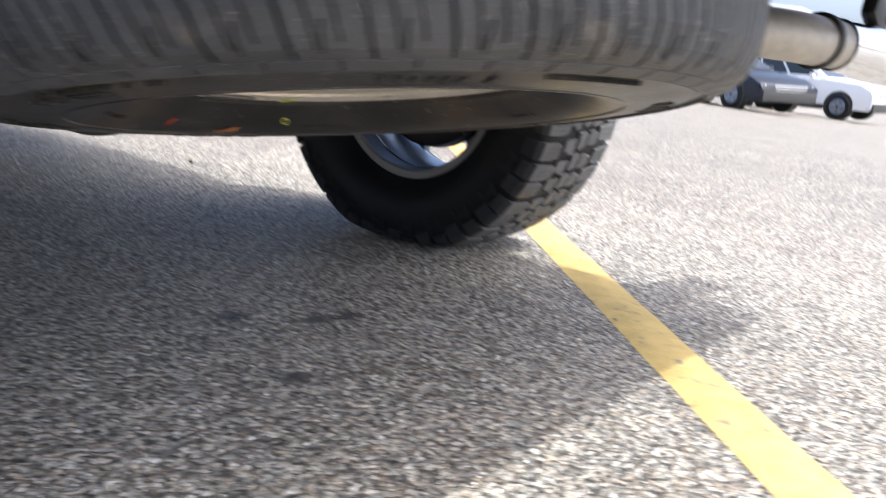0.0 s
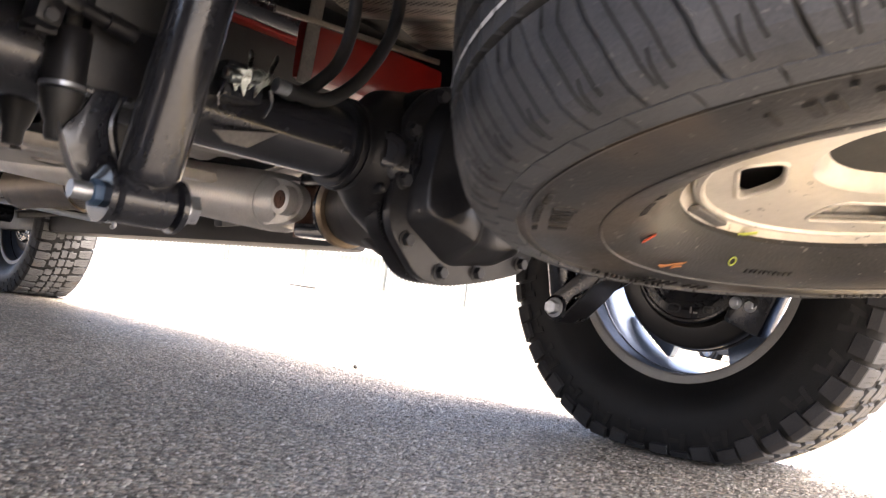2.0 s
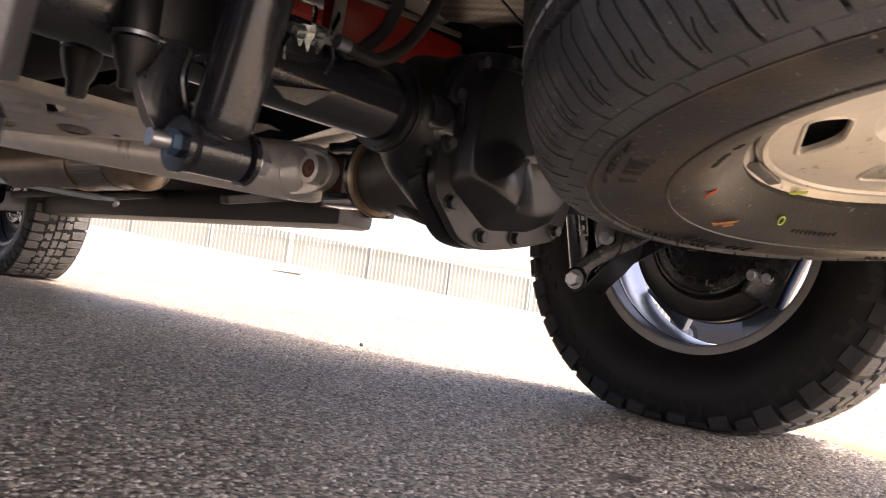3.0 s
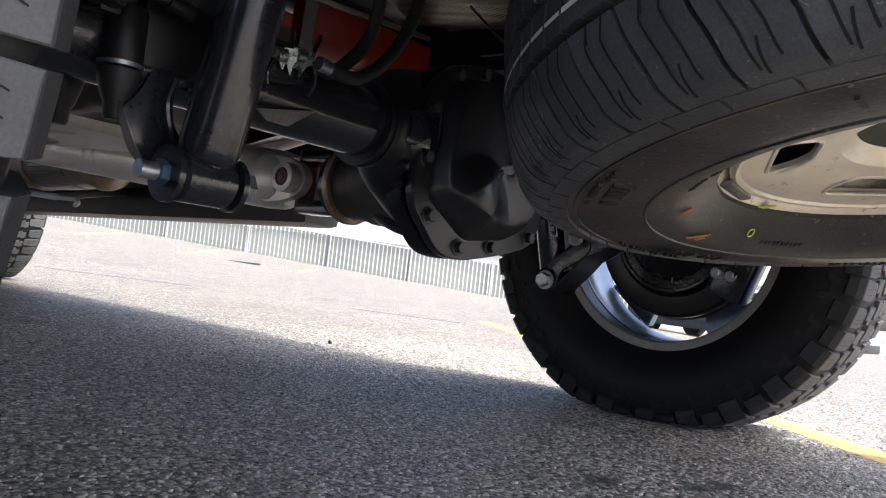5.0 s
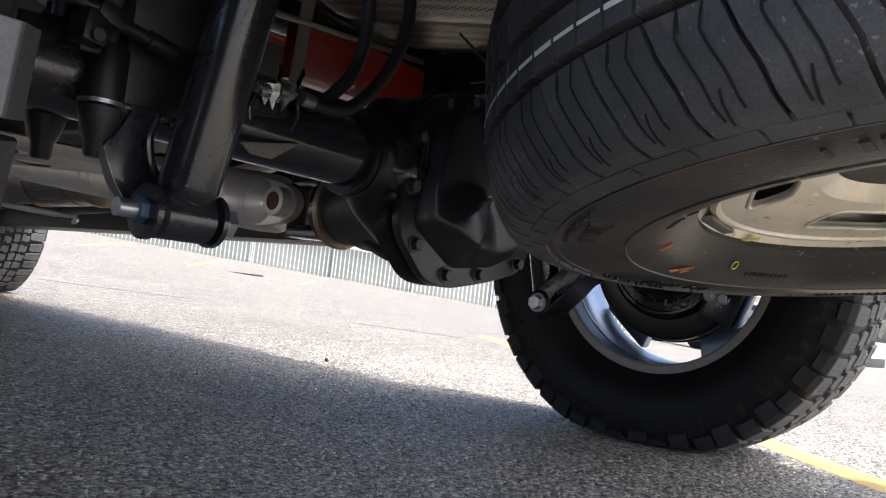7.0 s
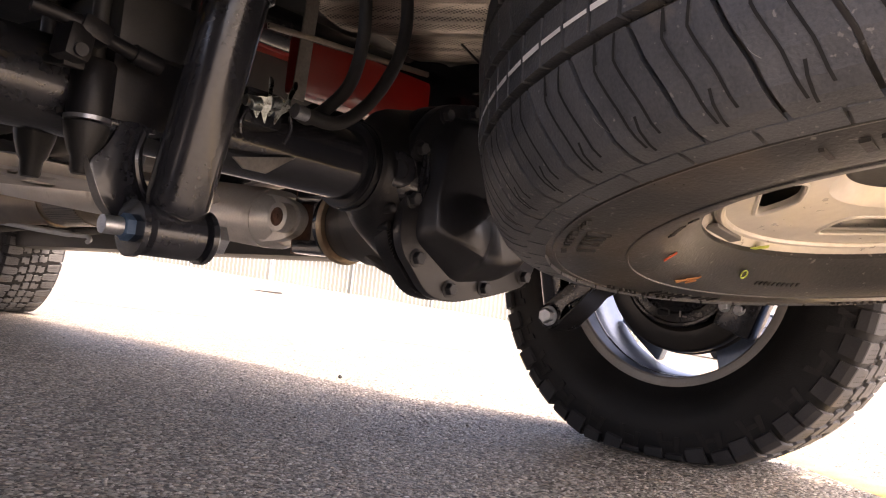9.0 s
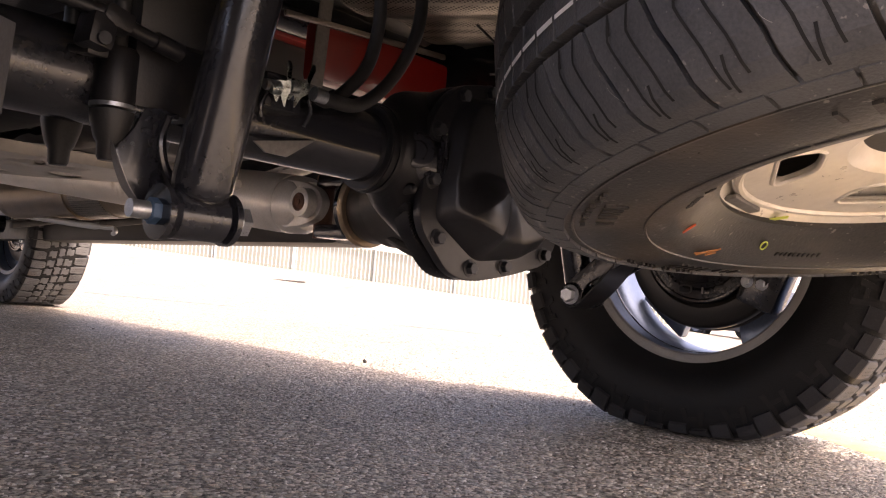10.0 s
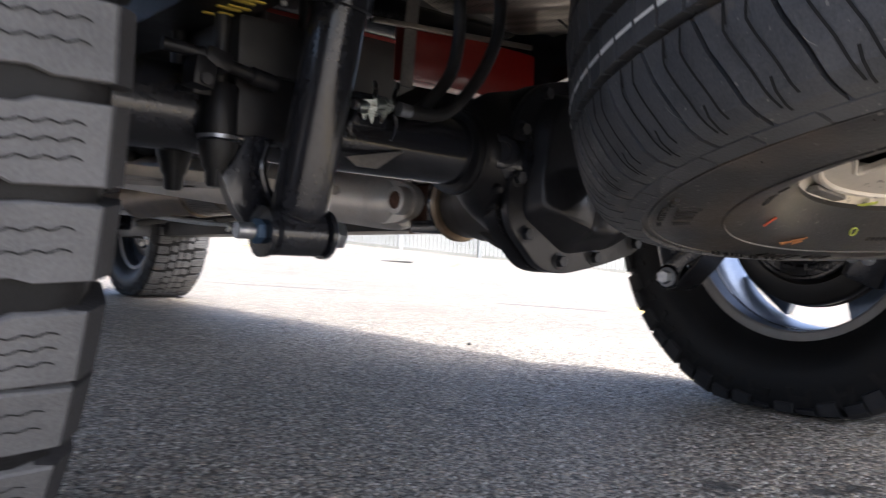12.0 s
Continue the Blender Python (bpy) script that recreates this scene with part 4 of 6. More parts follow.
# ---- axle
def rear_axle():
    bm = bmesh.new()
    tube(bm, [(-0.84, 0, 0.450), (-0.64, 0, 0.452), (-0.20, 0, 0.449), (0.18, 0, 0.434), (0.60, 0, 0.420), (0.76, 0, 0.4165)], 0.0465, 40)
    axle = part("rear_axle", bm, CHASSIS, truck, "black steel rear axle tube", smooth=60)
    bm = bmesh.new()
    sections = [(-0.248, 0.0, 0.450, 0.050, 0.050), (-0.246, 0.0, 0.450, 0.058, 0.058), (-0.226, 0.0, 0.450, 0.059, 0.059), (-0.222, 0.0, 0.450, 0.053, 0.053),
                (-0.205, 0.004, 0.452, 0.056, 0.062), (-0.190, 0.012, 0.453, 0.058, 0.074), (-0.172, 0.020, 0.454, 0.060, 0.088), (-0.150, 0.030, 0.454, 0.062, 0.096), (-0.10, 0.045, 0.450, 0.066, 0.112), (-0.03, 0.055, 0.444, 0.080, 0.134),
                (0.05, 0.07, 0.438, 0.092, 0.146), (0.11, 0.06, 0.436, 0.082, 0.118), (0.155, 0.035, 0.435, 0.066, 0.085), (0.20, 0.0, 0.433, 0.055, 0.058), (0.25, 0.0, 0.432, 0.050, 0.050)]
    rings = []
    for x, cy, cz, ry, rz in sections:
        rings.append([bm.verts.new((x, cy + ry * math.cos(2 * math.pi * k / 48), cz + rz * math.sin(2 * math.pi * k / 48))) for k in range(48)])
    for a, b in zip(rings, rings[1:]):
        for k in range(48):
            bm.faces.new((a[k], a[(k + 1) % 48], b[(k + 1) % 48], b[k]))
    bm.faces.new(rings[0])
    bm.faces.new(rings[-1])
    tube(bm, [(0.0, 0.0, 0.436), (0.003, 0.05, 0.430), (0.006, 0.09, 0.424), (0.009, 0.13, 0.417)], [0.120, 0.114, 0.100, 0.084], 40)
    for x, r in ((-0.2475, 0.0560), (-0.2365, 0.0605)):
        tube(bm, [(x, 0, 0.450), (x + 0.004, 0, 0.450)], r, 40)
    for x, y, z, r in ((-0.186, -0.040, 0.402, 0.007), (-0.172, -0.020, 0.380, 0.006)):
        tube(bm, [(x, y + 0.03, z), (x - 0.001, y + 0.001, z), (x - 0.001, y - 0.001, z)], [r * 1.3, r, r * 0.7], 14)
    plate(bm, rounded(FLANGE, 0.05, 5), 0.03, pose(0, 0.016, 0), 0.006)
    part("differential_housing", bm, CAST, axle, "black cast differential housing", smooth=50)
    bm = bmesh.new()
    tube(bm, [(0.009, 0.06, 0.424), (0.009, 0.10, 0.420), (0.010, 0.145, 0.413), (0.0135, 0.20, 0.407), (0.015, 0.205, 0.406), (0.0155, 0.245, 0.402), (0.016, 0.25, 0.4015), (0.016, 0.262, 0.401)], [0.116, 0.106, 0.084, 0.0745, 0.066, 0.064, 0.060, 0.058], 40)
    part("pinion_nose", bm, NOSE, axle, "oily brown-grey pinion nose of the housing", smooth=40)
    # ribs on the housing
    for x, z, y1, z1 in ((-0.07, 0.318, 0.17, 0.352), (0.05, 0.310, 0.17, 0.352)):
        bm = bmesh.new()
        tube(bm, bow([(x, -0.01, z), (x * 0.75, 0.08, z + 0.010), (0.012 + (x - 0.012) * 0.4, y1, z1)], 8), [0.011] * 17, 10)
        part("housing_rib", bm, CAST, axle)
    bm = bmesh.new()
    revolve(bm, [(0.0, 0.0), (0.0, 0.020), (0.004, 0.024), (0.012, 0.024), (0.014, 0.021), (0.014, 0.013), (0.009, 0.012), (0.009, 0.0)], 28, Matrix.Translation((-0.190, -0.042, 0.452)) @ Vector((1, 0, 0)).rotation_difference(Vector((-0.55, -0.8, 0.0)).normalized()).to_matrix().to_4x4())
    part("filler_plug", bm, CHASSIS, axle, "round black filler plug")
    return axle


FLANGE = [(-0.168, 0.372), (-0.158, 0.346), (-0.098, 0.290), (-0.045, 0.284), (0.050, 0.300), (0.134, 0.322), (0.160, 0.352), (0.172, 0.42), (0.160, 0.50), (0.115, 0.555), (0.0, 0.585), (-0.115, 0.562), (-0.163, 0.50)]
CENTRE = Vector((0.0, 0.437))
axle = rear_axle()


def differential_cover():
    bm = bmesh.new()
    plate(bm, rounded(FLANGE, 0.05, 5), 0.016, pose(0, -0.022, 0), 0.003)
    cover = part("differential_cover", bm, SATIN, axle, "satin black bolted differential cover", smooth=40)
    bm = bmesh.new()
    base = rounded([(-0.139, 0.367), (-0.046, 0.314), (0.060, 0.326), (0.118, 0.352), (0.138, 0.42), (0.126, 0.495), (0.082, 0.545), (0.0, 0.560), (-0.095, 0.549), (-0.122, 0.505), (-0.134, 0.43)], 0.018, 6)
    rings = []
    steps = [(0.0, 0.0), (0.001, 0.006), (0.003, 0.010), (0.008, 0.024), (0.0095, 0.0265), (0.012, 0.0280)] + [(0.015 + 0.0085 * k, 0.0285 + 0.0011 * k) for k in range(16)]
    for inset, lift in steps:
        ring = []
        for q in base:
            away = Vector(q) - CENTRE
            down = max(0.0, -away.normalized().y)
            run = inset * (1.0 + 2.4 * down ** 2 * max(0.0, 1 - inset / 0.10))
            c = CENTRE + away * max(0.02, 1 - run / 0.115)
            far = (c - Vector((-0.062, 0.376))).length
            dome = 0.026 * max(0.0, 1 - (far / 0.066) ** 2) ** 1.3 * min(1.0, inset / 0.012)
            ring.append(bm.verts.new((c.x, -0.037 - lift - dome, c.y)))
        rings.append(ring)
    for a, b in zip(rings, rings[1:]):
        for i in range(len(base)):
            j = (i + 1) % len(base)
            bm.faces.new((a[i], a[j], b[j], b[i]))
    bm.faces.new(rings[-1])
    part("cover_pan", bm, SATIN, axle, "satin black pressed pan of the differential cover", smooth=30)
    for x, z in ((-0.131, 0.341), (-0.056, 0.304), (0.025, 0.312), (0.127, 0.338), (0.150, 0.42), (0.141, 0.49), (0.10, 0.538), (0.035, 0.562), (-0.04, 0.565), (-0.10, 0.548), (-0.146, 0.49), (-0.151, 0.42)):
        hex_bolt("cover_bolt", axle, (x, -0.037, z), (0, -1, 0), 0.0095, BOLT_BLACK, 0.012)
    bm = bmesh.new()
    tube(bm, bow([(-0.140, -0.044, 0.420), (-0.147, -0.047, 0.45), (-0.141, -0.046, 0.485), (-0.133, -0.044, 0.475), (-0.134, -0.044, 0.44), (-0.140, -0.044, 0.420)], 8), 0.0032, 8)
    part("identity_tag", bm, CHASSIS, axle)


differential_cover()


# ---- propeller shaft
def propeller_shaft():
    a, b = Vector((0.016, 0.475, 0.410)), Vector((0.0, 2.6, 0.602))
    bm = bmesh.new()
    tube(bm, [a + (b - a) * f for f in (0.0, 0.006, 0.008, 0.013, 0.016, 0.5, 1.0)], [0.0570, 0.0575, 0.0560, 0.0560, 0.0580, 0.0580, 0.0580], 48)
    shaft = part("propeller_shaft", bm, STEEL, truck, "bare grey steel propeller shaft", smooth=50)
    bm = bmesh.new()
    tube(bm, [(0.016, 0.478, 0.4105), (0.016, 0.470, 0.4095), (0.016, 0.440, 0.407), (0.016, 0.424, 0.4055)], [0.0555, 0.0565, 0.0545, 0.046], 48)
    ear = rounded([(0.470, 0.360), (0.470, 0.456), (0.400, 0.446), (0.362, 0.432), (0.346, 0.407), (0.362, 0.380), (0.400, 0.366)], 0.022, 5)
    for s in (-1, 1):
        plate(bm, ear, 0.020, Matrix.Translation((0.016 + s * 0.046 + 0.010, 0, 0)) @ Matrix.Rotation(radians(90), 4, "Z") @ Matrix.Diagonal((1, 1, 1, 1)), 0.003)
        tube(bm, [(0.016 + s * 0.040, 0.385, 0.4065), (0.016 + s * 0.0600, 0.385, 0.4065), (0.016 + s * 0.0610, 0.385, 0.4065)], [0.0275, 0.0270, 0.0255], 32)
    part("shaft_yoke", bm, STEEL, shaft, "forged steel yoke with a rusty cap", smooth=40)
    bm = bmesh.new()
    for s in (-1, 1):
        revolve(bm, [(0.0, 0), (0.0, 0.0170), (0.0115, 0.0170), (0.0130, 0.0155), (0.0130, 0.0125), (0.0112, 0.0115), (0.0112, 0.0050), (0.0130, 0.0045), (0.0130, 0)], 28, Matrix.Translation((0.016 + s * 0.050, 0.385, 0.4065)) @ Matrix.Diagonal((s, 1, 1, 1)))
    tube(bm, [(0.016, 0.385, 0.345), (0.016, 0.385, 0.462)], 0.017, 20)
    part("joint_cross", bm, RUST, shaft, "rusty universal joint caps")
    bm = bmesh.new()
    for s in (-1, 1):
        slab(bm, 0.05, 0.095, 0.026, pose(0.016, 0.335, 0.404 + s * 0.046), 0.008)
    revolve(bm, [(0.0, 0), (0.0, 0.064), (0.012, 0.066), (0.016, 0.060), (0.024, 0.060), (0.03, 0.05), (0.03, 0)], 40, Matrix.Translation((0.016, 0.265, 0.401)) @ Matrix.Rotation(radians(90), 4, "Z"))
    part("pinion_flange", bm, CHASSIS, shaft, "dark pinion flange")
    bm = bmesh.new()
    revolve(bm, [(0.0, 0.055), (0.0, 0.0675), (0.003, 0.0695), (0.011, 0.0695), (0.013, 0.066), (0.013, 0.055)], 48, Matrix.Translation((0.016, 0.258, 0.401)) @ Matrix.Rotation(radians(90), 4, "Z"), closed=True)
    part("dust_ring", bm, BRONZE, shaft, "brown dust slinger ring")
    return shaft


propeller_shaft()


# ---- springs, shocks, brackets
def leaf_spring(x):
    bm = bmesh.new()

    def leaf(y0, y1, z0, rise, thick=0.011, width=0.076, taper=0.0):
        n = 24
        low, high = [], []
        for k in range(n + 1):
            y = y0 + (y1 - y0) * k / n
            z = z0 + rise * (y / 0.8) ** 2
            w = width / 2 * (1 - taper * max(0, abs(2 * k / n - 1) - 0.9) * 6)
            mid = x + math.copysign(0.062, x)
            low.append([bm.verts.new((mid - w, y, z)), bm.verts.new((mid + w, y, z))])
            high.append([bm.verts.new((mid - w, y, z + thick)), bm.verts.new((mid + w, y, z + thick))])
        for k in range(n):
            bm.faces.new((low[k][0], low[k][1], low[k + 1][1], low[k + 1][0]))
            bm.faces.new((high[k][0], high[k + 1][0], high[k + 1][1], high[k][1]))
            for s in (0, 1):
                bm.faces.new((low[k][s], high[k][s], high[k + 1][s], low[k + 1][s]))
        for k in (0, n):
            bm.faces.new((low[k][0], low[k][1], high[k][1], high[k][0]))

    leaf(-0.58, 0.46, 0.548, 0.10, 0.034, taper=0.5)
    leaf(-0.66, 0.55, 0.584, 0.11)
    leaf(-0.80, 0.68, 0.596, 0.12)
    leaf(-1.02, 0.80, 0.608, 0.13)
    spring = part("leaf_spring", bm, CAST, truck, "black stacked leaf spring", smooth=30)
    bm = bmesh.new()
    slab(bm, 0.086, 0.15, 0.06, pose(x, 0, 0.518), 0.008)
    part("spring_block", bm, HOSE, spring, "cast riser block")
    for y in (-0.050, 0.058):
        for s in (-1, 1):
            bm = bmesh.new()
            tube(bm, [(x + s * 0.050, y, 0.635), (x + s * 0.050, y, 0.372)], 0.0085, 12)
            part("u_bolt", bm, HOSE, spring)
            bm = bmesh.new()
            revolve(bm, [(0, 0), (0, 0.0205), (0.003, 0.0205), (0.010, 0.0192), (0.026, 0.0145), (0.031, 0.0112), (0.044, 0.0104), (0.047, 0.0085), (0.047, 0)], 24, Matrix.Translation((x + s * 0.050, y, 0.414)) @ Matrix.Rotation(radians(90), 4, "Y"))
            part("u_bolt_nut", bm, HOSE, spring)
            bm = bmesh.new()
            revolve(bm, [(0, 0.008), (0, 0.0215), (0.004, 0.0215), (0.004, 0.008)], 24, Matrix.Translation((x + s * 0.050, y, 0.4205)) @ Matrix.Rotation(radians(90), 4, "Y"), closed=True)
            part("nut_washer", bm, ZINC, spring, "bright washer")
    bm = bmesh.new()
    slab(bm, 0.118, 0.11, 0.020, pose(x, 0.004, 0.434), 0.004)
    part("spring_plate", bm, CHASSIS, spring)
    for y in (-0.050, 0.058):
        for s in (-1, 1):
            bm = bmesh.new()
            tube(bm, [(x + s * 0.050, y, 0.474), (x + s * 0.050, y, 0.470), (x + s * 0.050, y, 0.425), (x + s * 0.050, y, 0.420)], [0.018, 0.0205, 0.0205, 0.0190], 24)
            part("bolt_boss", bm, CAST, spring, "round boss round a clamp bolt")
    bm = bmesh.new()
    slab(bm, 0.082, 0.13, 0.10, pose(x, 0, 0.468), 0.014)
    part("spring_seat", bm, CAST, spring, "black cast spring seat")
    bm = bmesh.new()
    slab(bm, 0.115, 0.13, 0.020, pose(x, 0, 0.632), 0.004)
    part("top_clamp", bm, CHASSIS, spring)
    return spring


SPRING_X = -0.565
spring_l = leaf_spring(SPRING_X)
leaf_spring(-SPRING_X)


rnd_s = random.Random(11)
for k in range(8):
    y = -0.045 - 0.030 * k
    z = 0.548 + 0.10 * (y / 0.8) ** 2 - 0.0012
    for e in (0, 1):
        bm = bmesh.new()
        slab(bm, 0.026 - 0.012 * e * rnd_s.random(), 0.0055, 0.0016, pose(SPRING_X - 0.056 + 0.006 * e, y - 0.011 * e, z, 0, 0, 14 * (rnd_s.random() - 0.5)))
        part("stencil_bar", bm, STENCIL, spring_l, "yellow stencilled mark")
bm = bmesh.new()
for y in (-0.05, -0.13, -0.21, -0.30):
    tube(bm, [(SPRING_X - 0.026, y, 0.546 + 0.10 * (y / 0.8) ** 2), (SPRING_X - 0.024, y - 0.004, 0.546 + 0.10 * (y / 0.8) ** 2)], 0.003, 8)
tagged(part("paint_specks", bm, WHITE_SCUFF, spring_l, "pale specks along the leaf's edge"), kind="stuff")


def shock(name, low, high, split, bolt_in, bolt_out):
    low, high = Vector(low), Vector(high)
    d = (high - low).normalized()
    bm = bmesh.new()
    tube(bm, [low + d * s for s in (0.016, 0.020, 0.030, split)], [0.022, 0.027, 0.0300, 0.0300], 36)
    body = part(name, bm, CHASSIS, truck, "black telescopic shock absorber", smooth=50)
    bm = bmesh.new()
    tube(bm, [low + d * (split - 0.02), low + d * (split - 0.018), high], [0.032, 0.0345, 0.0345], 36)
    part("dust_tube", bm, CHASSIS, body, "wider black dust tube")
    bm = bmesh.new()
    xi, xo = Vector((bolt_in, low.y, low.z)), Vector((bolt_out, low.y, low.z))
    ax = (xo - xi).normalized()
    tube(bm, [low - ax * 0.030, low - ax * 0.026, low + ax * 0.026, low + ax * 0.030], [0.020, 0.0240, 0.0240, 0.020], 28)
    tube(bm, [low, low + d * 0.03], [0.018, 0.020], 20)
    part("lower_eye", bm, CHASSIS if low.x < 0 else CAST, body, "black bushed lower eye")
    for s in (-0.036, 0.036):
        bm = bmesh.new()
        tube(bm, [low + ax * (s - 0.004), low + ax * (s - 0.002), low + ax * (s + 0.004)], [0.023, 0.0265, 0.0265], 28)
        part("bush_washer", bm, CHASSIS, body)
    bm = bmesh.new()
    tube(bm, [xi, xo], 0.0085, 16)
    part("mount_bolt", bm, ZINC, body, "bright zinc bolt")
    hex_bolt("bolt_head", body, xi + ax * 0.008, -ax, 0.0155, ZINC, 0.017)
    hex_bolt("lock_nut", body, xo - ax * 0.034, ax, 0.0125, BLUE_LOCK, 0.016)
    return body


shock("shock_absorber", (-0.549, -0.103, 0.322), (-0.498, -0.203, 0.95), 0.255, -0.500, -0.616)
shock_r = shock("shock_absorber", (0.545, 0.149, 0.280), (0.47, 0.26, 0.95), 0.245, 0.497, 0.610)


def shock_bracket(x, y, s):
    """Pressed plates that reach from the axle tube down to the lower bolt."""
    bm = bmesh.new()
    side = 1 if y > 0 else -1
    z0 = 0.325 if y < 0 else 0.280
    out = rounded([(-0.05, 0.47), (0.055 * 1.0, 0.47), (0.05, 0.40), (-side * 0 + side * abs(y) + 0.026, z0 + 0.014), (side * abs(y) + 0.022, z0 - 0.024), (side * abs(y) - 0.024, z0 - 0.024), (side * abs(y) - 0.028, z0 + 0.02), (-0.055, 0.40)], 0.02, 4)
    for dx in s:
        plate(bm, out, 0.006, Matrix.Translation((x + dx, 0, 0)) @ Matrix.Rotation(radians(90), 4, "Z"), 0.0012)
    return part("shock_bracket", bm, CHASSIS, axle, "black pressed shock bracket")


bm = bmesh.new()
rear = rounded([(-0.618, 0.377), (-0.600, 0.398), (-0.590, 0.424), (-0.560, 0.424), (-0.566, 0.400), (-0.561, 0.372), (-0.543, 0.352), (-0.548, 0.326), (-0.575, 0.320), (-0.592, 0.335), (-0.604, 0.347)], 0.010, 4)
plate(bm, rear, 0.006, pose(0, -0.060, 0), 0.0012)
slab(bm, 0.05, 0.07, 0.006, pose(-0.578, -0.030, 0.420), 0.002)
bracket = part("shock_bracket", bm, CHASSIS, axle, "black pressed shock bracket with its lit edge painted pale")
# light caught by this flange is put into its pale lip metal
bm = bmesh.new()
rim = bow([(-0.6185, 0, 0.384), (-0.616, 0, 0.371), (-0.605, 0, 0.347), (-0.593, 0, 0.334), (-0.580, 0, 0.322)], 6)
wide = [0.004 + 0.011 * math.sin(math.pi * k / (len(rim) - 1)) for k in range(len(rim))]
sheet(bm, [[(p.x - 0.001, -0.062 - w * f, p.z - 0.002) for f in (0, 0.5, 1)] for p, w in zip(rim, wide)], 0.002)
part("bracket_flange", bm, LIP, bracket, "edge of the bracket, coloured pale for the light it catches", smooth=60)
bm = bmesh.new()
tube(bm, bow([(-0.566, -0.068, 0.418), (-0.573, -0.069, 0.392), (-0.566, -0.069, 0.366), (-0.553, -0.068, 0.348)], 6), 0.004, 8)
part("bracket_bead", bm, CHASSIS, bracket)
# brake cable carrier on the spring seat, forged and dull
bm = bmesh.new()
slab(bm, 0.026, 0.030, 0.032, pose(-0.655, -0.088, 0.474, 0, 8, 6), 0.007)
slab(bm, 0.030, 0.026, 0.020, pose(-0.640, -0.090, 0.489, 0, 14, 0), 0.006)
tube(bm, bow([(-0.692, -0.085, 0.497), (-0.665, -0.09, 0.494), (-0.636, -0.092, 0.488), (-0.605, -0.090, 0.482), (-0.574, -0.088, 0.477)], 6), [0.0065] * 8 + [0.0085] * 6 + [0.0068] * 11, 12)
tube(bm, [(-0.600, -0.090, 0.481), (-0.572, -0.088, 0.4765)], 0.0092, 14)
slab(bm, 0.020, 0.05, 0.008, pose(-0.650, -0.062, 0.462, 10, 0, 0), 0.003)
carrier = part("cable_carrier", bm, CAST, axle, "dull forged brake cable carrier", smooth=45)
bm = bmesh.new()
tube(bm, [(-0.655, -0.104, 0.466), (-0.655, -0.108, 0.466)], 0.006, 12)
part("carrier_bolt", bm, BOLT_BLACK, carrier)
right_bracket = shock_bracket(0.545, 0.149, (-0.036, 0.052))
bm = bmesh.new()
web = [(0.150, 0.252), (0.122, 0.268), (0.085, 0.305), (0.052, 0.345), (0.048, 0.385)]
sheet(bm, [[(x, y, z) for x in (0.506, 0.53, 0.56, 0.594)] for y, z in web], 0.005)
part("bracket_web", bm, CAST, right_bracket, "curved lower web of the bracket", smooth=60)
hex_bolt("bracket_bolt", right_bracket, (0.500, 0.083, 0.372), (-1, -0.2, 0), 0.012, ZINC, 0.010)
low, high = Vector((0.545, 0.149, 0.280)), Vector((0.47, 0.26, 0.95))
up = (high - low).normalized()
side = Vector((-0.75, -0.66, 0))
side = (side - up * side.dot(up)).normalized()
across = up.cross(side)
turn = Matrix((across, up, side)).transposed().to_4x4()
for du, dv, w, h in ((0, 0.030, 0.018, 0.003), (0, -0.030, 0.018, 0.003), (-0.008, 0, 0.0025, 0.06), (0.008, 0, 0.0025, 0.06), (0.0, 0.008, 0.006, 0.012), (0.0, -0.014, 0.005, 0.010)):
    bm = bmesh.new()
    slab(bm, w, h, 0.0012, Matrix.Translation(low + up * 0.125 + side * 0.0302) @ turn @ pose(du, dv, 0))
    part("label_bar", bm, WHITE_MARK, shock_r, "white printed label mark")


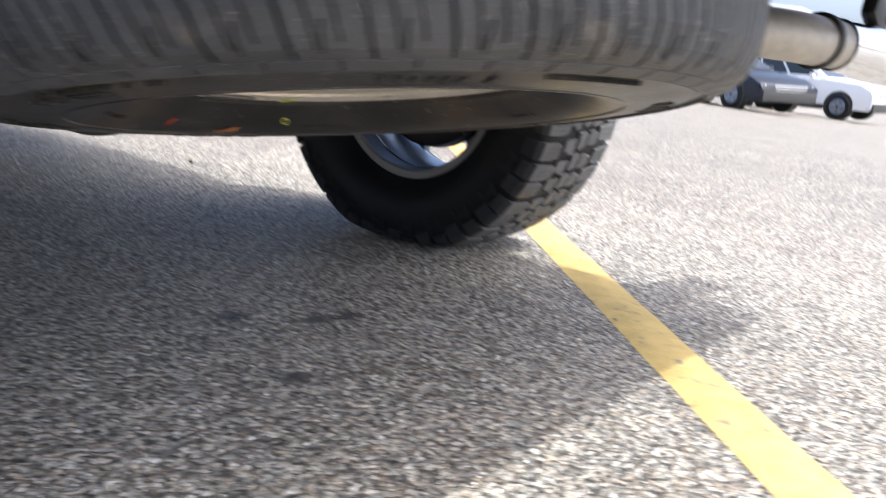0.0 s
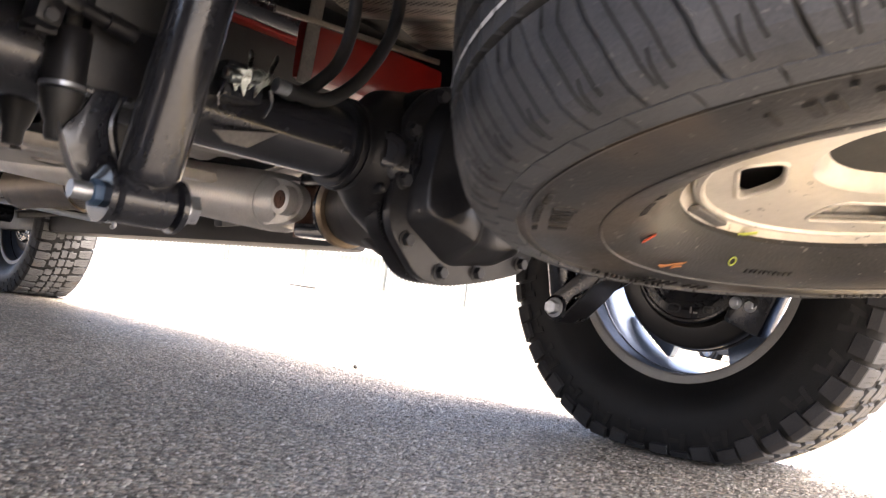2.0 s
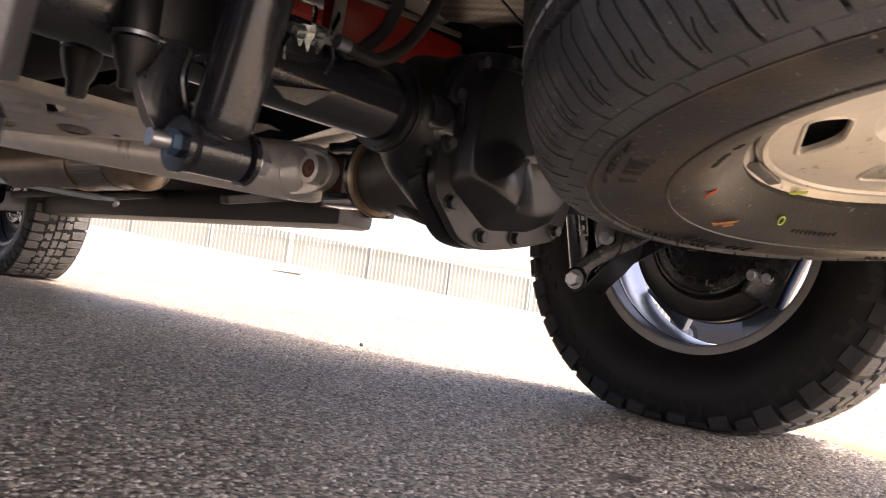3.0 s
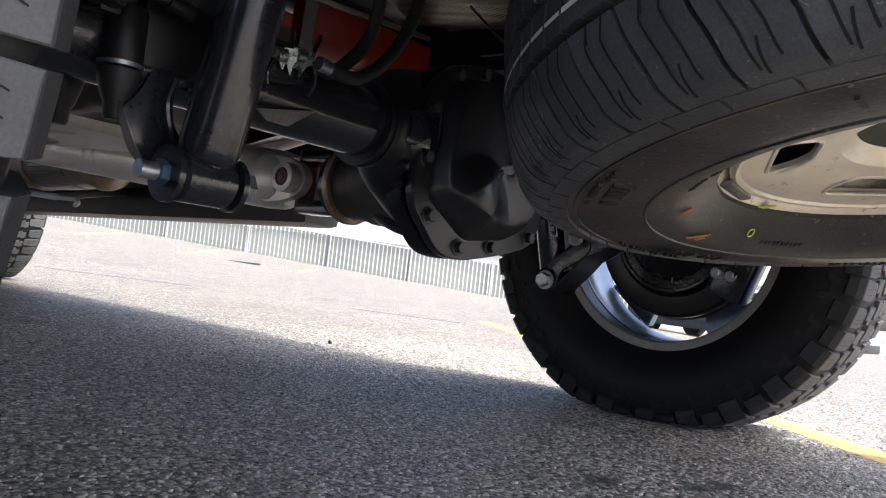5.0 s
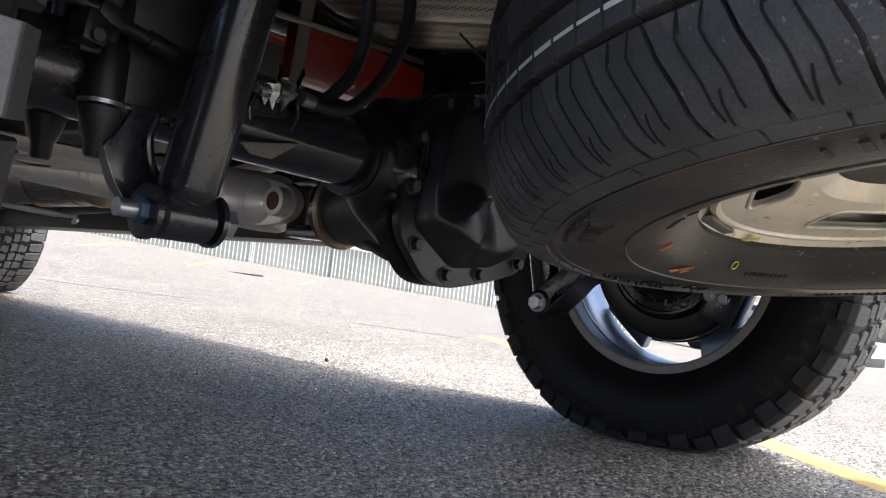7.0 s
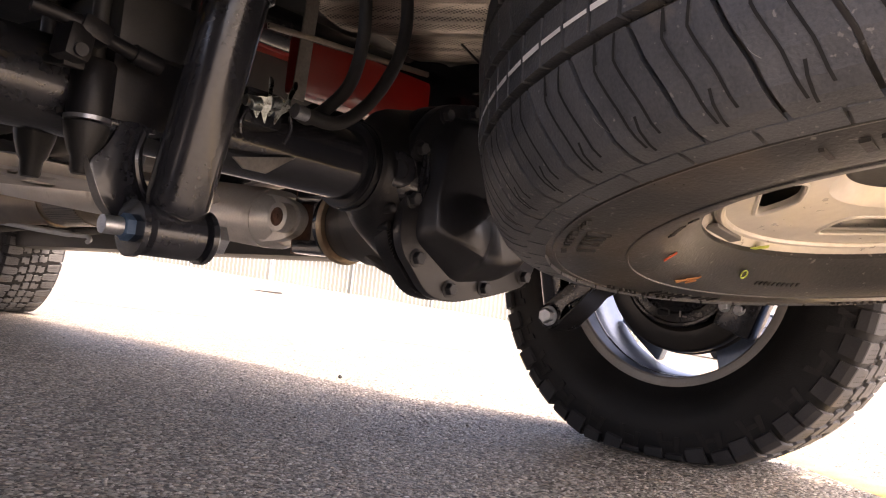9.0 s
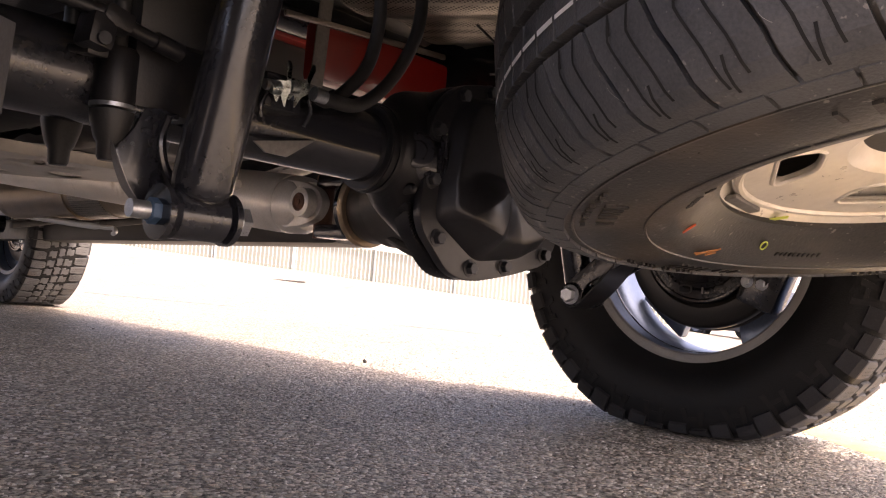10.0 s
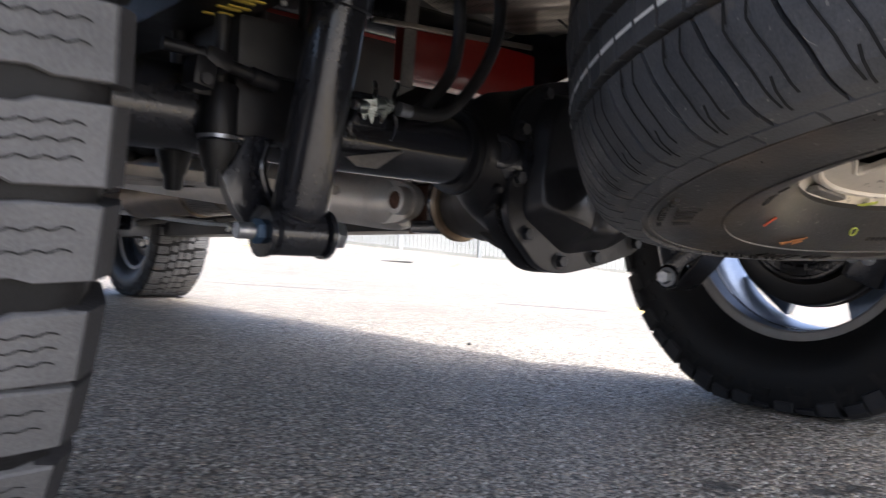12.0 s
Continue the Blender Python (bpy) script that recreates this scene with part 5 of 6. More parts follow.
# ---- brake line hardware on the axle tube
def brake_line():
    bm = bmesh.new()
    fin = [(-0.011, 0.006), (-0.004, 0.010), (0.004, 0.008), (0.010, 0.010), (0.0125, 0.026), (0.0095, 0.031), (0.0070, 0.030), (0.0085, 0.022), (0.005, 0.015), (0.013, 0.000), (0.005, -0.008), (0.001, -0.022), (-0.003, -0.006), (-0.008, -0.016), (-0.012, -0.002)]
    for x, z, tilt, turn, k in ((-0.451, 0.471, -10, 34, 0.95), (-0.430, 0.475, 8, 48, 1.0)):
        plate(bm, rounded([(a * k, b * k) for a, b in fin], 0.0025, 2), 0.0018, pose(x, -0.090, z, 12, tilt, turn - 60))
    tube(bm, [(-0.466, -0.090, 0.468), (-0.456, -0.092, 0.470)], [0.006, 0.0075], 12)
    tube(bm, [(-0.444, -0.094, 0.474), (-0.434, -0.095, 0.475)], [0.0065, 0.0065], 12)
    part("brake_line_clip", bm, CLIP, axle, "bright folded steel spring clip")
    bm = bmesh.new()
    tube(bm, bow([(-0.418, -0.094, 0.466), (-0.414, -0.094, 0.452), (-0.420, -0.092, 0.436)], 6), 0.0022, 8)
    part("steel_brake_pipe", bm, CHASSIS, axle, "thin steel brake pipe")
    bm = bmesh.new()
    tube(bm, bow([(-0.470, -0.090, 0.462), (-0.476, -0.090, 0.448), (-0.473, -0.088, 0.436)], 6), 0.0022, 8)
    part("steel_brake_pipe", bm, CHASSIS, axle, "thin steel brake pipe")
    bm = bmesh.new()
    tube(bm, [(-0.395, -0.094, 0.473), (-0.412, -0.094, 0.474)], [0.0075, 0.0085], 14)
    tube(bm, [(-0.47, -0.085, 0.472), (-0.43, -0.088, 0.474)], 0.006, 12)
    part("line_fitting", bm, ZINC, axle, "zinc brake line fitting")
    bm = bmesh.new()
    slab(bm, 0.05, 0.05, 0.04, pose(-0.44, -0.055, 0.47), 0.006)
    part("line_bracket", bm, CHASSIS, axle)
    for pts in ([(-0.40, -0.093, 0.474), (-0.376, -0.080, 0.476), (-0.319, -0.06, 0.484), (-0.276, -0.055, 0.512), (-0.241, -0.055, 0.557), (-0.218, -0.055, 0.612), (-0.214, -0.05, 0.68), (-0.22, -0.03, 0.80)],
                [(-0.392, -0.075, 0.478), (-0.355, -0.05, 0.482), (-0.322, -0.04, 0.502), (-0.289, -0.04, 0.541), (-0.275, -0.04, 0.595), (-0.278, -0.04, 0.66), (-0.29, -0.03, 0.80)]):
        bm = bmesh.new()
        tube(bm, bow(pts, 8), 0.0085, 12)
        part("brake_hose", bm, HOSE, axle, "black rubber brake hose")
    for pts, r in (([(0.02, 0.05, 0.70), (0.09, 0.02, 0.655), (0.18, 0.0, 0.640), (0.30, 0.0, 0.66)], 0.0022), ([(0.05, 0.04, 0.625), (0.14, 0.02, 0.655), (0.26, 0.0, 0.69)], 0.0018)):
        bm = bmesh.new()
        tube(bm, bow(pts, 8), r, 8)
        part("sensor_wire", bm, HOSE, axle, "thin black sensor wire")
    bm = bmesh.new()
    slab(bm, 0.004, 0.010, 0.012, pose(0.10, 0.020, 0.651, 0, 20, 0), 0.001)
    part("cable_tie", bm, STRAP, axle, "pale cable tie")
    bm = bmesh.new()
    plate(bm, [(-0.451, 0.417), (-0.366, 0.433), (-0.405, 0.407), (-0.435, 0.407)], 0.003, pose(0, -0.045, 0), 0.0)
    part("line_guard", bm, STRAP, axle, "small bent bare steel tab")


brake_line()


# ---- frame and what hangs from it
def frame_rails():
    for s in (-1, 1):
        bm = bmesh.new()
        path = [(-1.22, 0.74), (-0.75, 0.74), (-0.35, 0.79), (0.35, 0.79), (0.75, 0.70), (1.3, 0.60), (4.6, 0.60)]
        pts = []
        for y, z in path:
            pts.append([bm.verts.new((s * 0.43 + dx, y, z + dz)) for dx, dz in ((-0.035, -0.08), (0.035, -0.08), (0.035, 0.08), (-0.035, 0.08))])
        for a, b in zip(pts, pts[1:]):
            for i in range(4):
                bm.faces.new((a[i], a[(i + 1) % 4], b[(i + 1) % 4], b[i]))
        bm.faces.new(pts[0])
        bm.faces.new(pts[-1])
        part("frame_rail", bm, CHASSIS, truck, "black boxed steel frame rail")
    for y, z in ((-0.95, 0.78), (-0.28, 0.80), (0.60, 0.82), (1.75, 0.60)):
        bm = bmesh.new()
        tube(bm, [(-0.40, y, z), (0.40, y, z)], 0.042, 20)
        part("cross_member", bm, CHASSIS, truck, "black tubular cross member")
    bm = bmesh.new()
    slab(bm, 0.030, 0.004, 0.28, pose(-0.030, 0.375, 0.76, 0, 3, 0), 0.002)
    part("hanger_strap", bm, STRAP, truck, "dull steel hanger strap")


frame_rails()


# openings of the shield: centre, half length, half width, what it is for
OPENINGS = [(-0.328, 0.705, 0.112, 0.030, "drain"), (-0.292, 0.615, 0.026, 0.007, "slot"), (-0.375, 0.93, 0.10, 0.032, "drain"), (-0.47, 0.46, 0.035, 0.010, "slot")]


def opening(x, y, cx, cy, la, sa):
    """How far a place lies from the middle of a slanting oval opening; its edge is at 1."""
    u = (x - cx) * 0.40 + (y - cy) * 0.916
    v = (x - cx) * 0.916 - (y - cy) * 0.40
    return math.hypot(u / la, v / sa)


def tank_shield():
    """Galvanised plate with long pressed recesses ahead of the axle."""
    bm = bmesh.new()
    nx, ny = 84, 230
    x0, y0, y1 = -0.66, 0.27, 1.75
    grid = []
    for j in range(ny + 1):
        y = y0 + (y1 - y0) * j / ny
        edge_x = -0.245 - 0.030 * math.exp(-((y - 1.15) / 0.09) ** 2) - 0.02 * math.exp(-((y - 0.40) / 0.05) ** 2)
        row = []
        for i in range(nx + 1):
            x = x0 + (edge_x - x0) * i / nx
            z = 0.412 + 0.055 * (y - 0.55)
            for cx, cy, rx, ry in ((-0.50, 0.42, 0.018, 0.05), (-0.44, 0.44, 0.016, 0.05), (-0.50, 0.60, 0.05, 0.06), (-0.34, 1.25, 0.03, 0.16), (-0.56, 0.80, 0.04, 0.10)):
                q = math.hypot((x - cx) / rx, (y - cy) / ry)
                z += 0.022 * min(max(1.3 - q, 0) / 0.4, 1)
            z += 0.05 if i == 0 or j == ny else 0.004 if i == nx else 0.012 if j == 0 else 0
            row.append((x, y, z))
        grid.append(row)
    sheet(bm, grid, 0.003, lambda x, y: any(opening(x, y, cx, cy, la, sa) < 1 for cx, cy, la, sa, _ in OPENINGS))
    shield = part("tank_shield", bm, SHIELD, truck, "dull metal underbody shield with long recesses", smooth=60)
    bm = bmesh.new()
    slab(bm, 0.30, 1.35, 0.20, pose(-0.49, 1.04, 0.60), 0.05)
    part("fuel_tank", bm, CAR_BLACK, shield, "black plastic fuel tank")


tank_shield()


def exhaust():
    bm = bmesh.new()
    tube(bm, bow([(0.40, 3.4, 0.50), (0.42, 2.9, 0.50)], 4), 0.040, 24)
    tube(bm, bow([(0.44, 1.75, 0.52), (0.45, 1.2, 0.56), (0.50, 0.5, 0.72), (0.52, 0.0, 0.78), (0.50, -0.25, 0.70), (0.50, -0.55, 0.575), (0.565, -0.78, 0.542), (0.70, -0.90, 0.530), (0.90, -0.95, 0.520)], 8), 0.041, 24)
    pipe = part("exhaust_pipe", bm, SHIELD, truck, "dull metal exhaust pipe", smooth=50)
    bm = bmesh.new()
    tube(bm, [(0.42, 2.92, 0.51), (0.42, 2.86, 0.515), (0.43, 1.860, 0.53), (0.43, 1.858, 0.53), (0.43, 1.842, 0.53), (0.43, 1.840, 0.53), (0.432, 1.80, 0.532), (0.44, 1.74, 0.535)], [0.042, 0.100, 0.100, 0.107, 0.107, 0.098, 0.072, 0.042], 40)
    part("muffler", bm, MUFFLER, pipe, "heat-browned steel muffler with a rolled seam", smooth=35)
    bm = bmesh.new()
    tube(bm, [(0.43, 1.98, 0.530), (0.43, 2.20, 0.525)], 0.106, 32)
    part("muffler_shield", bm, PERFORATED, pipe, "perforated heat shield round the muffler")
    for y in (2.24, 2.66):
        bm = bmesh.new()
        tube(bm, [(0.43, y, 0.522), (0.43, y + 0.04, 0.522)], 0.107, 32)
        part("muffler_band", bm, MUFFLER, pipe)
    bm = bmesh.new()
    tube(bm, bow([(0.80, -0.930, 0.525), (0.95, -0.965, 0.514), (1.14, -1.005, 0.500)], 6), [0.045] * 4 + [0.049] * 9, 32, caps=False)
    tube(bm, bow([(1.14, -1.005, 0.500), (0.95, -0.965, 0.514), (0.82, -0.934, 0.524)], 6), 0.045, 32, caps=False)
    part("tail_pipe_tip", bm, CHROME, pipe, "polished tail pipe tip", smooth=50)
    bm = bmesh.new()
    tube(bm, [(0.745, -0.915, 0.528), (0.757, -0.918, 0.5275)], 0.0475, 32)
    part("pipe_clamp", bm, IRON, pipe, "dark band clamp")
    bm = bmesh.new()
    slab(bm, 0.10, 0.03, 0.055, pose(0.93, -0.955, 0.588, 0, 25, 0), 0.012)
    part("pipe_hanger", bm, HOSE, pipe, "black rubber hanger")
    bm = bmesh.new()
    slab(bm, 0.022, 0.005, 0.022, pose(0.965, -0.972, 0.580, 0, 25, 0), 0.002)
    part("hanger_tag", bm, RED_LENS, pipe, "small red tag")


exhaust()


def heat_shield():
    bm = bmesh.new()
    grid = []
    for j in range(33):
        row = []
        for i in range(17):
            x, y = -0.02 + 0.46 * i / 16, -0.10 + 0.50 * j / 32
            z = 0.80 + 0.010 * math.sin(i * 0.9 + j * 0.25)
            row.append((x, y, z))
        grid.append(row)
    sheet(bm, grid, 0.002)
    return part("heat_shield", bm, PERFORATED, truck, "perforated aluminium heat shield", smooth=60)


heat_shield()
bm = bmesh.new()
grid = []
for j in range(31):
    y = 0.95 + 1.4 * j / 30
    grid.append([(-0.16 + 0.46 * i / 12, y, 0.585 + 0.012 * math.sin(i * 1.1) + 0.006 * math.sin(j * 1.7) - 0.02 * (i in (0, 12))) for i in range(13)])
sheet(bm, grid, 0.002)
part("floor_heat_shield", bm, IRON, truck, "dark dusty heat shield under the floor", smooth=60)
bm = bmesh.new()
tube(bm, bow([(0.405, 1.975, 0.366), (0.404, 1.955, 0.374), (0.403, 1.975, 0.386), (0.404, 2.05, 0.388), (0.41, 2.38, 0.405), (0.42, 2.89, 0.436), (0.42, 3.3, 0.455)], 8), [0.008] * 26 + [0.0115] * 23, 10)
part("park_brake_cable", bm, GALV, truck, "pale sheathed cable")


# ---- body
def arch_outline(y0, y1, z0, z1, arches, r):
    """Side view with wheel arches cut from the lower edge, as (y, z)."""
    pts = [(y0, z1), (y0, z0)]
    for c in arches:
        a0 = math.acos(min(1, max(-1, (z0 - WHEEL_Z) / r)))
        for k in range(17):
            a = a0 - 2 * a0 * k / 16
            pts.append((c - r * math.sin(a), WHEEL_Z + r * math.cos(a)))
    pts += [(y1, z0), (y1, z1)]
    return pts


def body():
    for s in (-1, 1):
        bm = bmesh.new()
        plate(bm, arch_outline(-1.14, 1.08, 0.80, 1.42, (0.0,), 0.57), 0.05, Matrix.Translation((s * 1.03 - (0.05 if s > 0 else 0), 0, 0)) @ Matrix.Rotation(radians(90), 4, "Z"), 0.006)
        part("bed_side", bm, RED, truck, "red bed side panel with wheel arch")
        bm = bmesh.new()
        plate(bm, arch_outline(-1.10, 1.05, 0.796, 1.38, (0.0,), 0.565), 0.006, Matrix.Translation((s * 0.974 - (0.006 if s > 0 else 0), 0, 0)) @ Matrix.Rotation(radians(90), 4, "Z"), 0.0)
        part("inner_bed_side", bm, CAR_BLACK, truck, "black inner skin of the bed side")
        bm = bmesh.new()
        plate(bm, arch_outline(1.11, 4.95, 0.60 if s > 0 else 0.64, 1.30, (3.93,), 0.53), 0.06, Matrix.Translation((s * 1.02 - (0.06 if s > 0 else 0), 0, 0)) @ Matrix.Rotation(radians(90), 4, "Z"), 0.008)
        part("cab_side", bm, RED, truck, "red cab side and front wing")
        bm = bmesh.new()
        slab(bm, 0.16, 3.1, 0.115, pose(s * 0.875, 2.80, 0.415, -1.0, 0, 0), 0.025)
        part("running_board", bm, HOSE, truck, "black running board on brackets")
        for y in (1.5, 2.35, 3.2):
            bm = bmesh.new()
            slab(bm, 0.36, 0.05, 0.03, pose(s * 0.70, y, 0.455 - 0.012 * (y - 1.5), 0, s * -12, 0), 0.008)
            part("board_bracket", bm, HOSE, truck, "black bracket of the running board")
    bm = bmesh.new()
    n = 41
    low = []
    for i in range(n):
        x = -0.98 + 1.96 * i / (n - 1)
        z = 0.945 + (0.015 if (i // 3) % 2 else 0.0)
        low.append([(x, y, z) for y in (-1.12, 1.06)])
    sheet(bm, low, 0.004)
    part("bed_floor", bm, CAR_BLACK, truck, "dark corrugated underside of the bed")
    bm = bmesh.new()
    slab(bm, 0.36, 0.05, 0.115, pose(0.165, 0.425, 0.700), 0.012)
    part("red_under_box", bm, RED, truck, "glossy red box beneath the bed")
    bm = bmesh.new()
    slab(bm, 0.42, 0.008, 0.011, pose(0.09, 0.374, 0.746, 0, -4, 0), 0.002)
    part("shield_lip", bm, PERFORATED, truck, "perforated lip of the heat shield")
    for y in (-0.9, -0.3, 0.3, 0.82):
        bm = bmesh.new()
        slab(bm, 1.7, 0.07, 0.05, pose(0, y, 0.915), 0.008)
        part("bed_cross_sill", bm, CHASSIS, truck, "black cross sill under the bed")
    bm = bmesh.new()
    slab(bm, 2.0, 0.06, 0.52, pose(0, -1.15, 1.16), 0.02)
    part("tailgate", bm, RED, truck, "red tailgate")
    bm = bmesh.new()
    slab(bm, 1.96, 0.06, 0.5, pose(0, 1.07, 1.17), 0.01)
    part("bed_front_wall", bm, RED, truck)
    # added sheet hides the red cab wall and keeps the gap above the axle dark
    bm = bmesh.new()
    slab(bm, 1.92, 0.02, 0.24, pose(0, 1.092, 0.83), 0.004)
    part("cab_screen", bm, CAR_BLACK, truck, "black screen added between bed and cab, hiding the red cab")
    bm = bmesh.new()
    slab(bm, 2.06, 0.20, 0.31, pose(0, -1.18, 0.785), 0.05)
    part("rear_bumper", bm, CHASSIS, truck, "black steel rear bumper")
    for s in (-1, 1):
        bm = bmesh.new()
        slab(bm, 0.10, 0.07, 0.40, pose(s * 0.975, -1.145, 1.15), 0.015)
        part("tail_lamp", bm, RED_LENS, truck, "red tail lamp")
    bm = bmesh.new()
    slab(bm, 1.9, 3.7, 0.08, pose(0, 3.0, 0.74), 0.02)
    part("cab_floor", bm, CAR_BLACK, truck, "dark underside of the cab")
    # added sheet hides the red cab side and fills the gap there with black
    bm = bmesh.new()
    slab(bm, 0.03, 3.0, 0.41, pose(0.925, 2.64, 0.635), 0.006)
    part("sill_screen", bm, HOSE, truck, "black screen added inside the sill, hiding the red cab side")
    bm = bmesh.new()
    plate(bm, rounded([(1.12, 1.25), (1.18, 1.93), (1.45, 1.99), (2.75, 1.97), (3.45, 1.36), (4.85, 1.28), (4.95, 0.75), (1.12, 0.75)], 0.08, 4), 1.90, Matrix.Translation((-0.95, 0, 0)) @ Matrix.Rotation(radians(90), 4, "Z"), 0.02)
    part("cab", bm, RED, truck, "red crew cab and bonnet")
    for s in (-1, 1):
        for pts in ([(1.35, 1.38), (1.40, 1.86), (2.10, 1.88), (2.10, 1.38)], [(2.20, 1.38), (2.20, 1.88), (2.70, 1.86), (3.20, 1.40)]):
            bm = bmesh.new()
            plate(bm, rounded(pts, 0.05), 0.012, Matrix.Translation((s * 0.956 - 0.006, 0, 0)) @ Matrix.Rotation(radians(90), 4, "Z"))
            part("side_window", bm, CAR_GLASS, truck, "tinted side window")
    bm = bmesh.new()
    slab(bm, 2.02, 0.16, 0.26, pose(0, 5.02, 0.66), 0.04)
    part("front_bumper", bm, CHROME, truck, "chrome front bumper")
    bm = bmesh.new()
    tube(bm, [(-0.76, BASE, 0.42), (0.76, BASE, 0.42)], 0.045, 24)
    part("front_axle", bm, CHASSIS, truck, "black front axle tube")


body()


# ---------------------------------------------------------------- around the lot
def on_ground(ahead, left):
    """A place of the lot, metres ahead of and to the left of the standpoint, on the ground."""
    p = Vector((-1.0, -0.8, 0)) + AHEAD * ahead + LEFT * left
    return Vector((p.x, p.y, ground_height(p.x, p.y)))


def fence():
    f = tagged(new("slatted_fence"), "low chain-link fence filled with pale green-grey plastic slats", "fence")
    far, height = 30.0, 1.20
    yaw = math.atan2(LEFT.y, LEFT.x)
    bm = bmesh.new()
    u = -8.0
    while u < 24.0:
        p = on_ground(far, u)
        slab(bm, 0.108, 0.02, height - 0.06 + 0.02 * math.sin(u * 40), Matrix.Translation((p.x, p.y, p.z + height / 2)) @ Matrix.Rotation(yaw, 4, "Z"))
        u += 0.150
    tagged(part("slats", bm, SLAT, f, smooth=0), "pale plastic slats", kind="stuff")
    for k in range(12):
        p = on_ground(far - 0.06, -7.9 + k * 2.95)
        bm = bmesh.new()
        tube(bm, [(p.x, p.y, p.z - 0.05), (p.x, p.y, p.z + height + 0.06)], 0.035, 12)
        part("post", bm, GALV, f, "galvanised round post")
    bm = bmesh.new()
    a, b = on_ground(far - 0.06, -8), on_ground(far - 0.06, 24)
    tube(bm, [on_ground(far - 0.06, -8 + k) + Vector((0, 0, height - 0.02)) for k in range(33)], 0.02, 8)
    part("top_rail", bm, GALV, f)
    return f


fence()


def far_building():
    b = tagged(new("metal_building"), "long low white metal building with ribbed grey roof", "building")
    yaw = math.atan2(LEFT.y, LEFT.x)
    far = 52.0
    p = on_ground(far, 8)
    base = Matrix.Translation(p) @ Matrix.Rotation(yaw + 0.04, 4, "Z")
    bm = bmesh.new()
    slab(bm, 70, 12, 8.9, base @ pose(0, -7, -2.1))
    part("wall", bm, WALL, b, "white siding")
    bm = bmesh.new()
    for k in range(170):
        slab(bm, 0.30, 13, 0.08, base @ pose(-34 + k * 0.41, -7, 3.3, -14, 0, 0))
    slab(bm, 70, 13, 0.05, base @ pose(0, -7, 3.27, -14, 0, 0))
    part("roof", bm, ROOF, b, "ribbed grey sheet roof")
    return b


far_building()


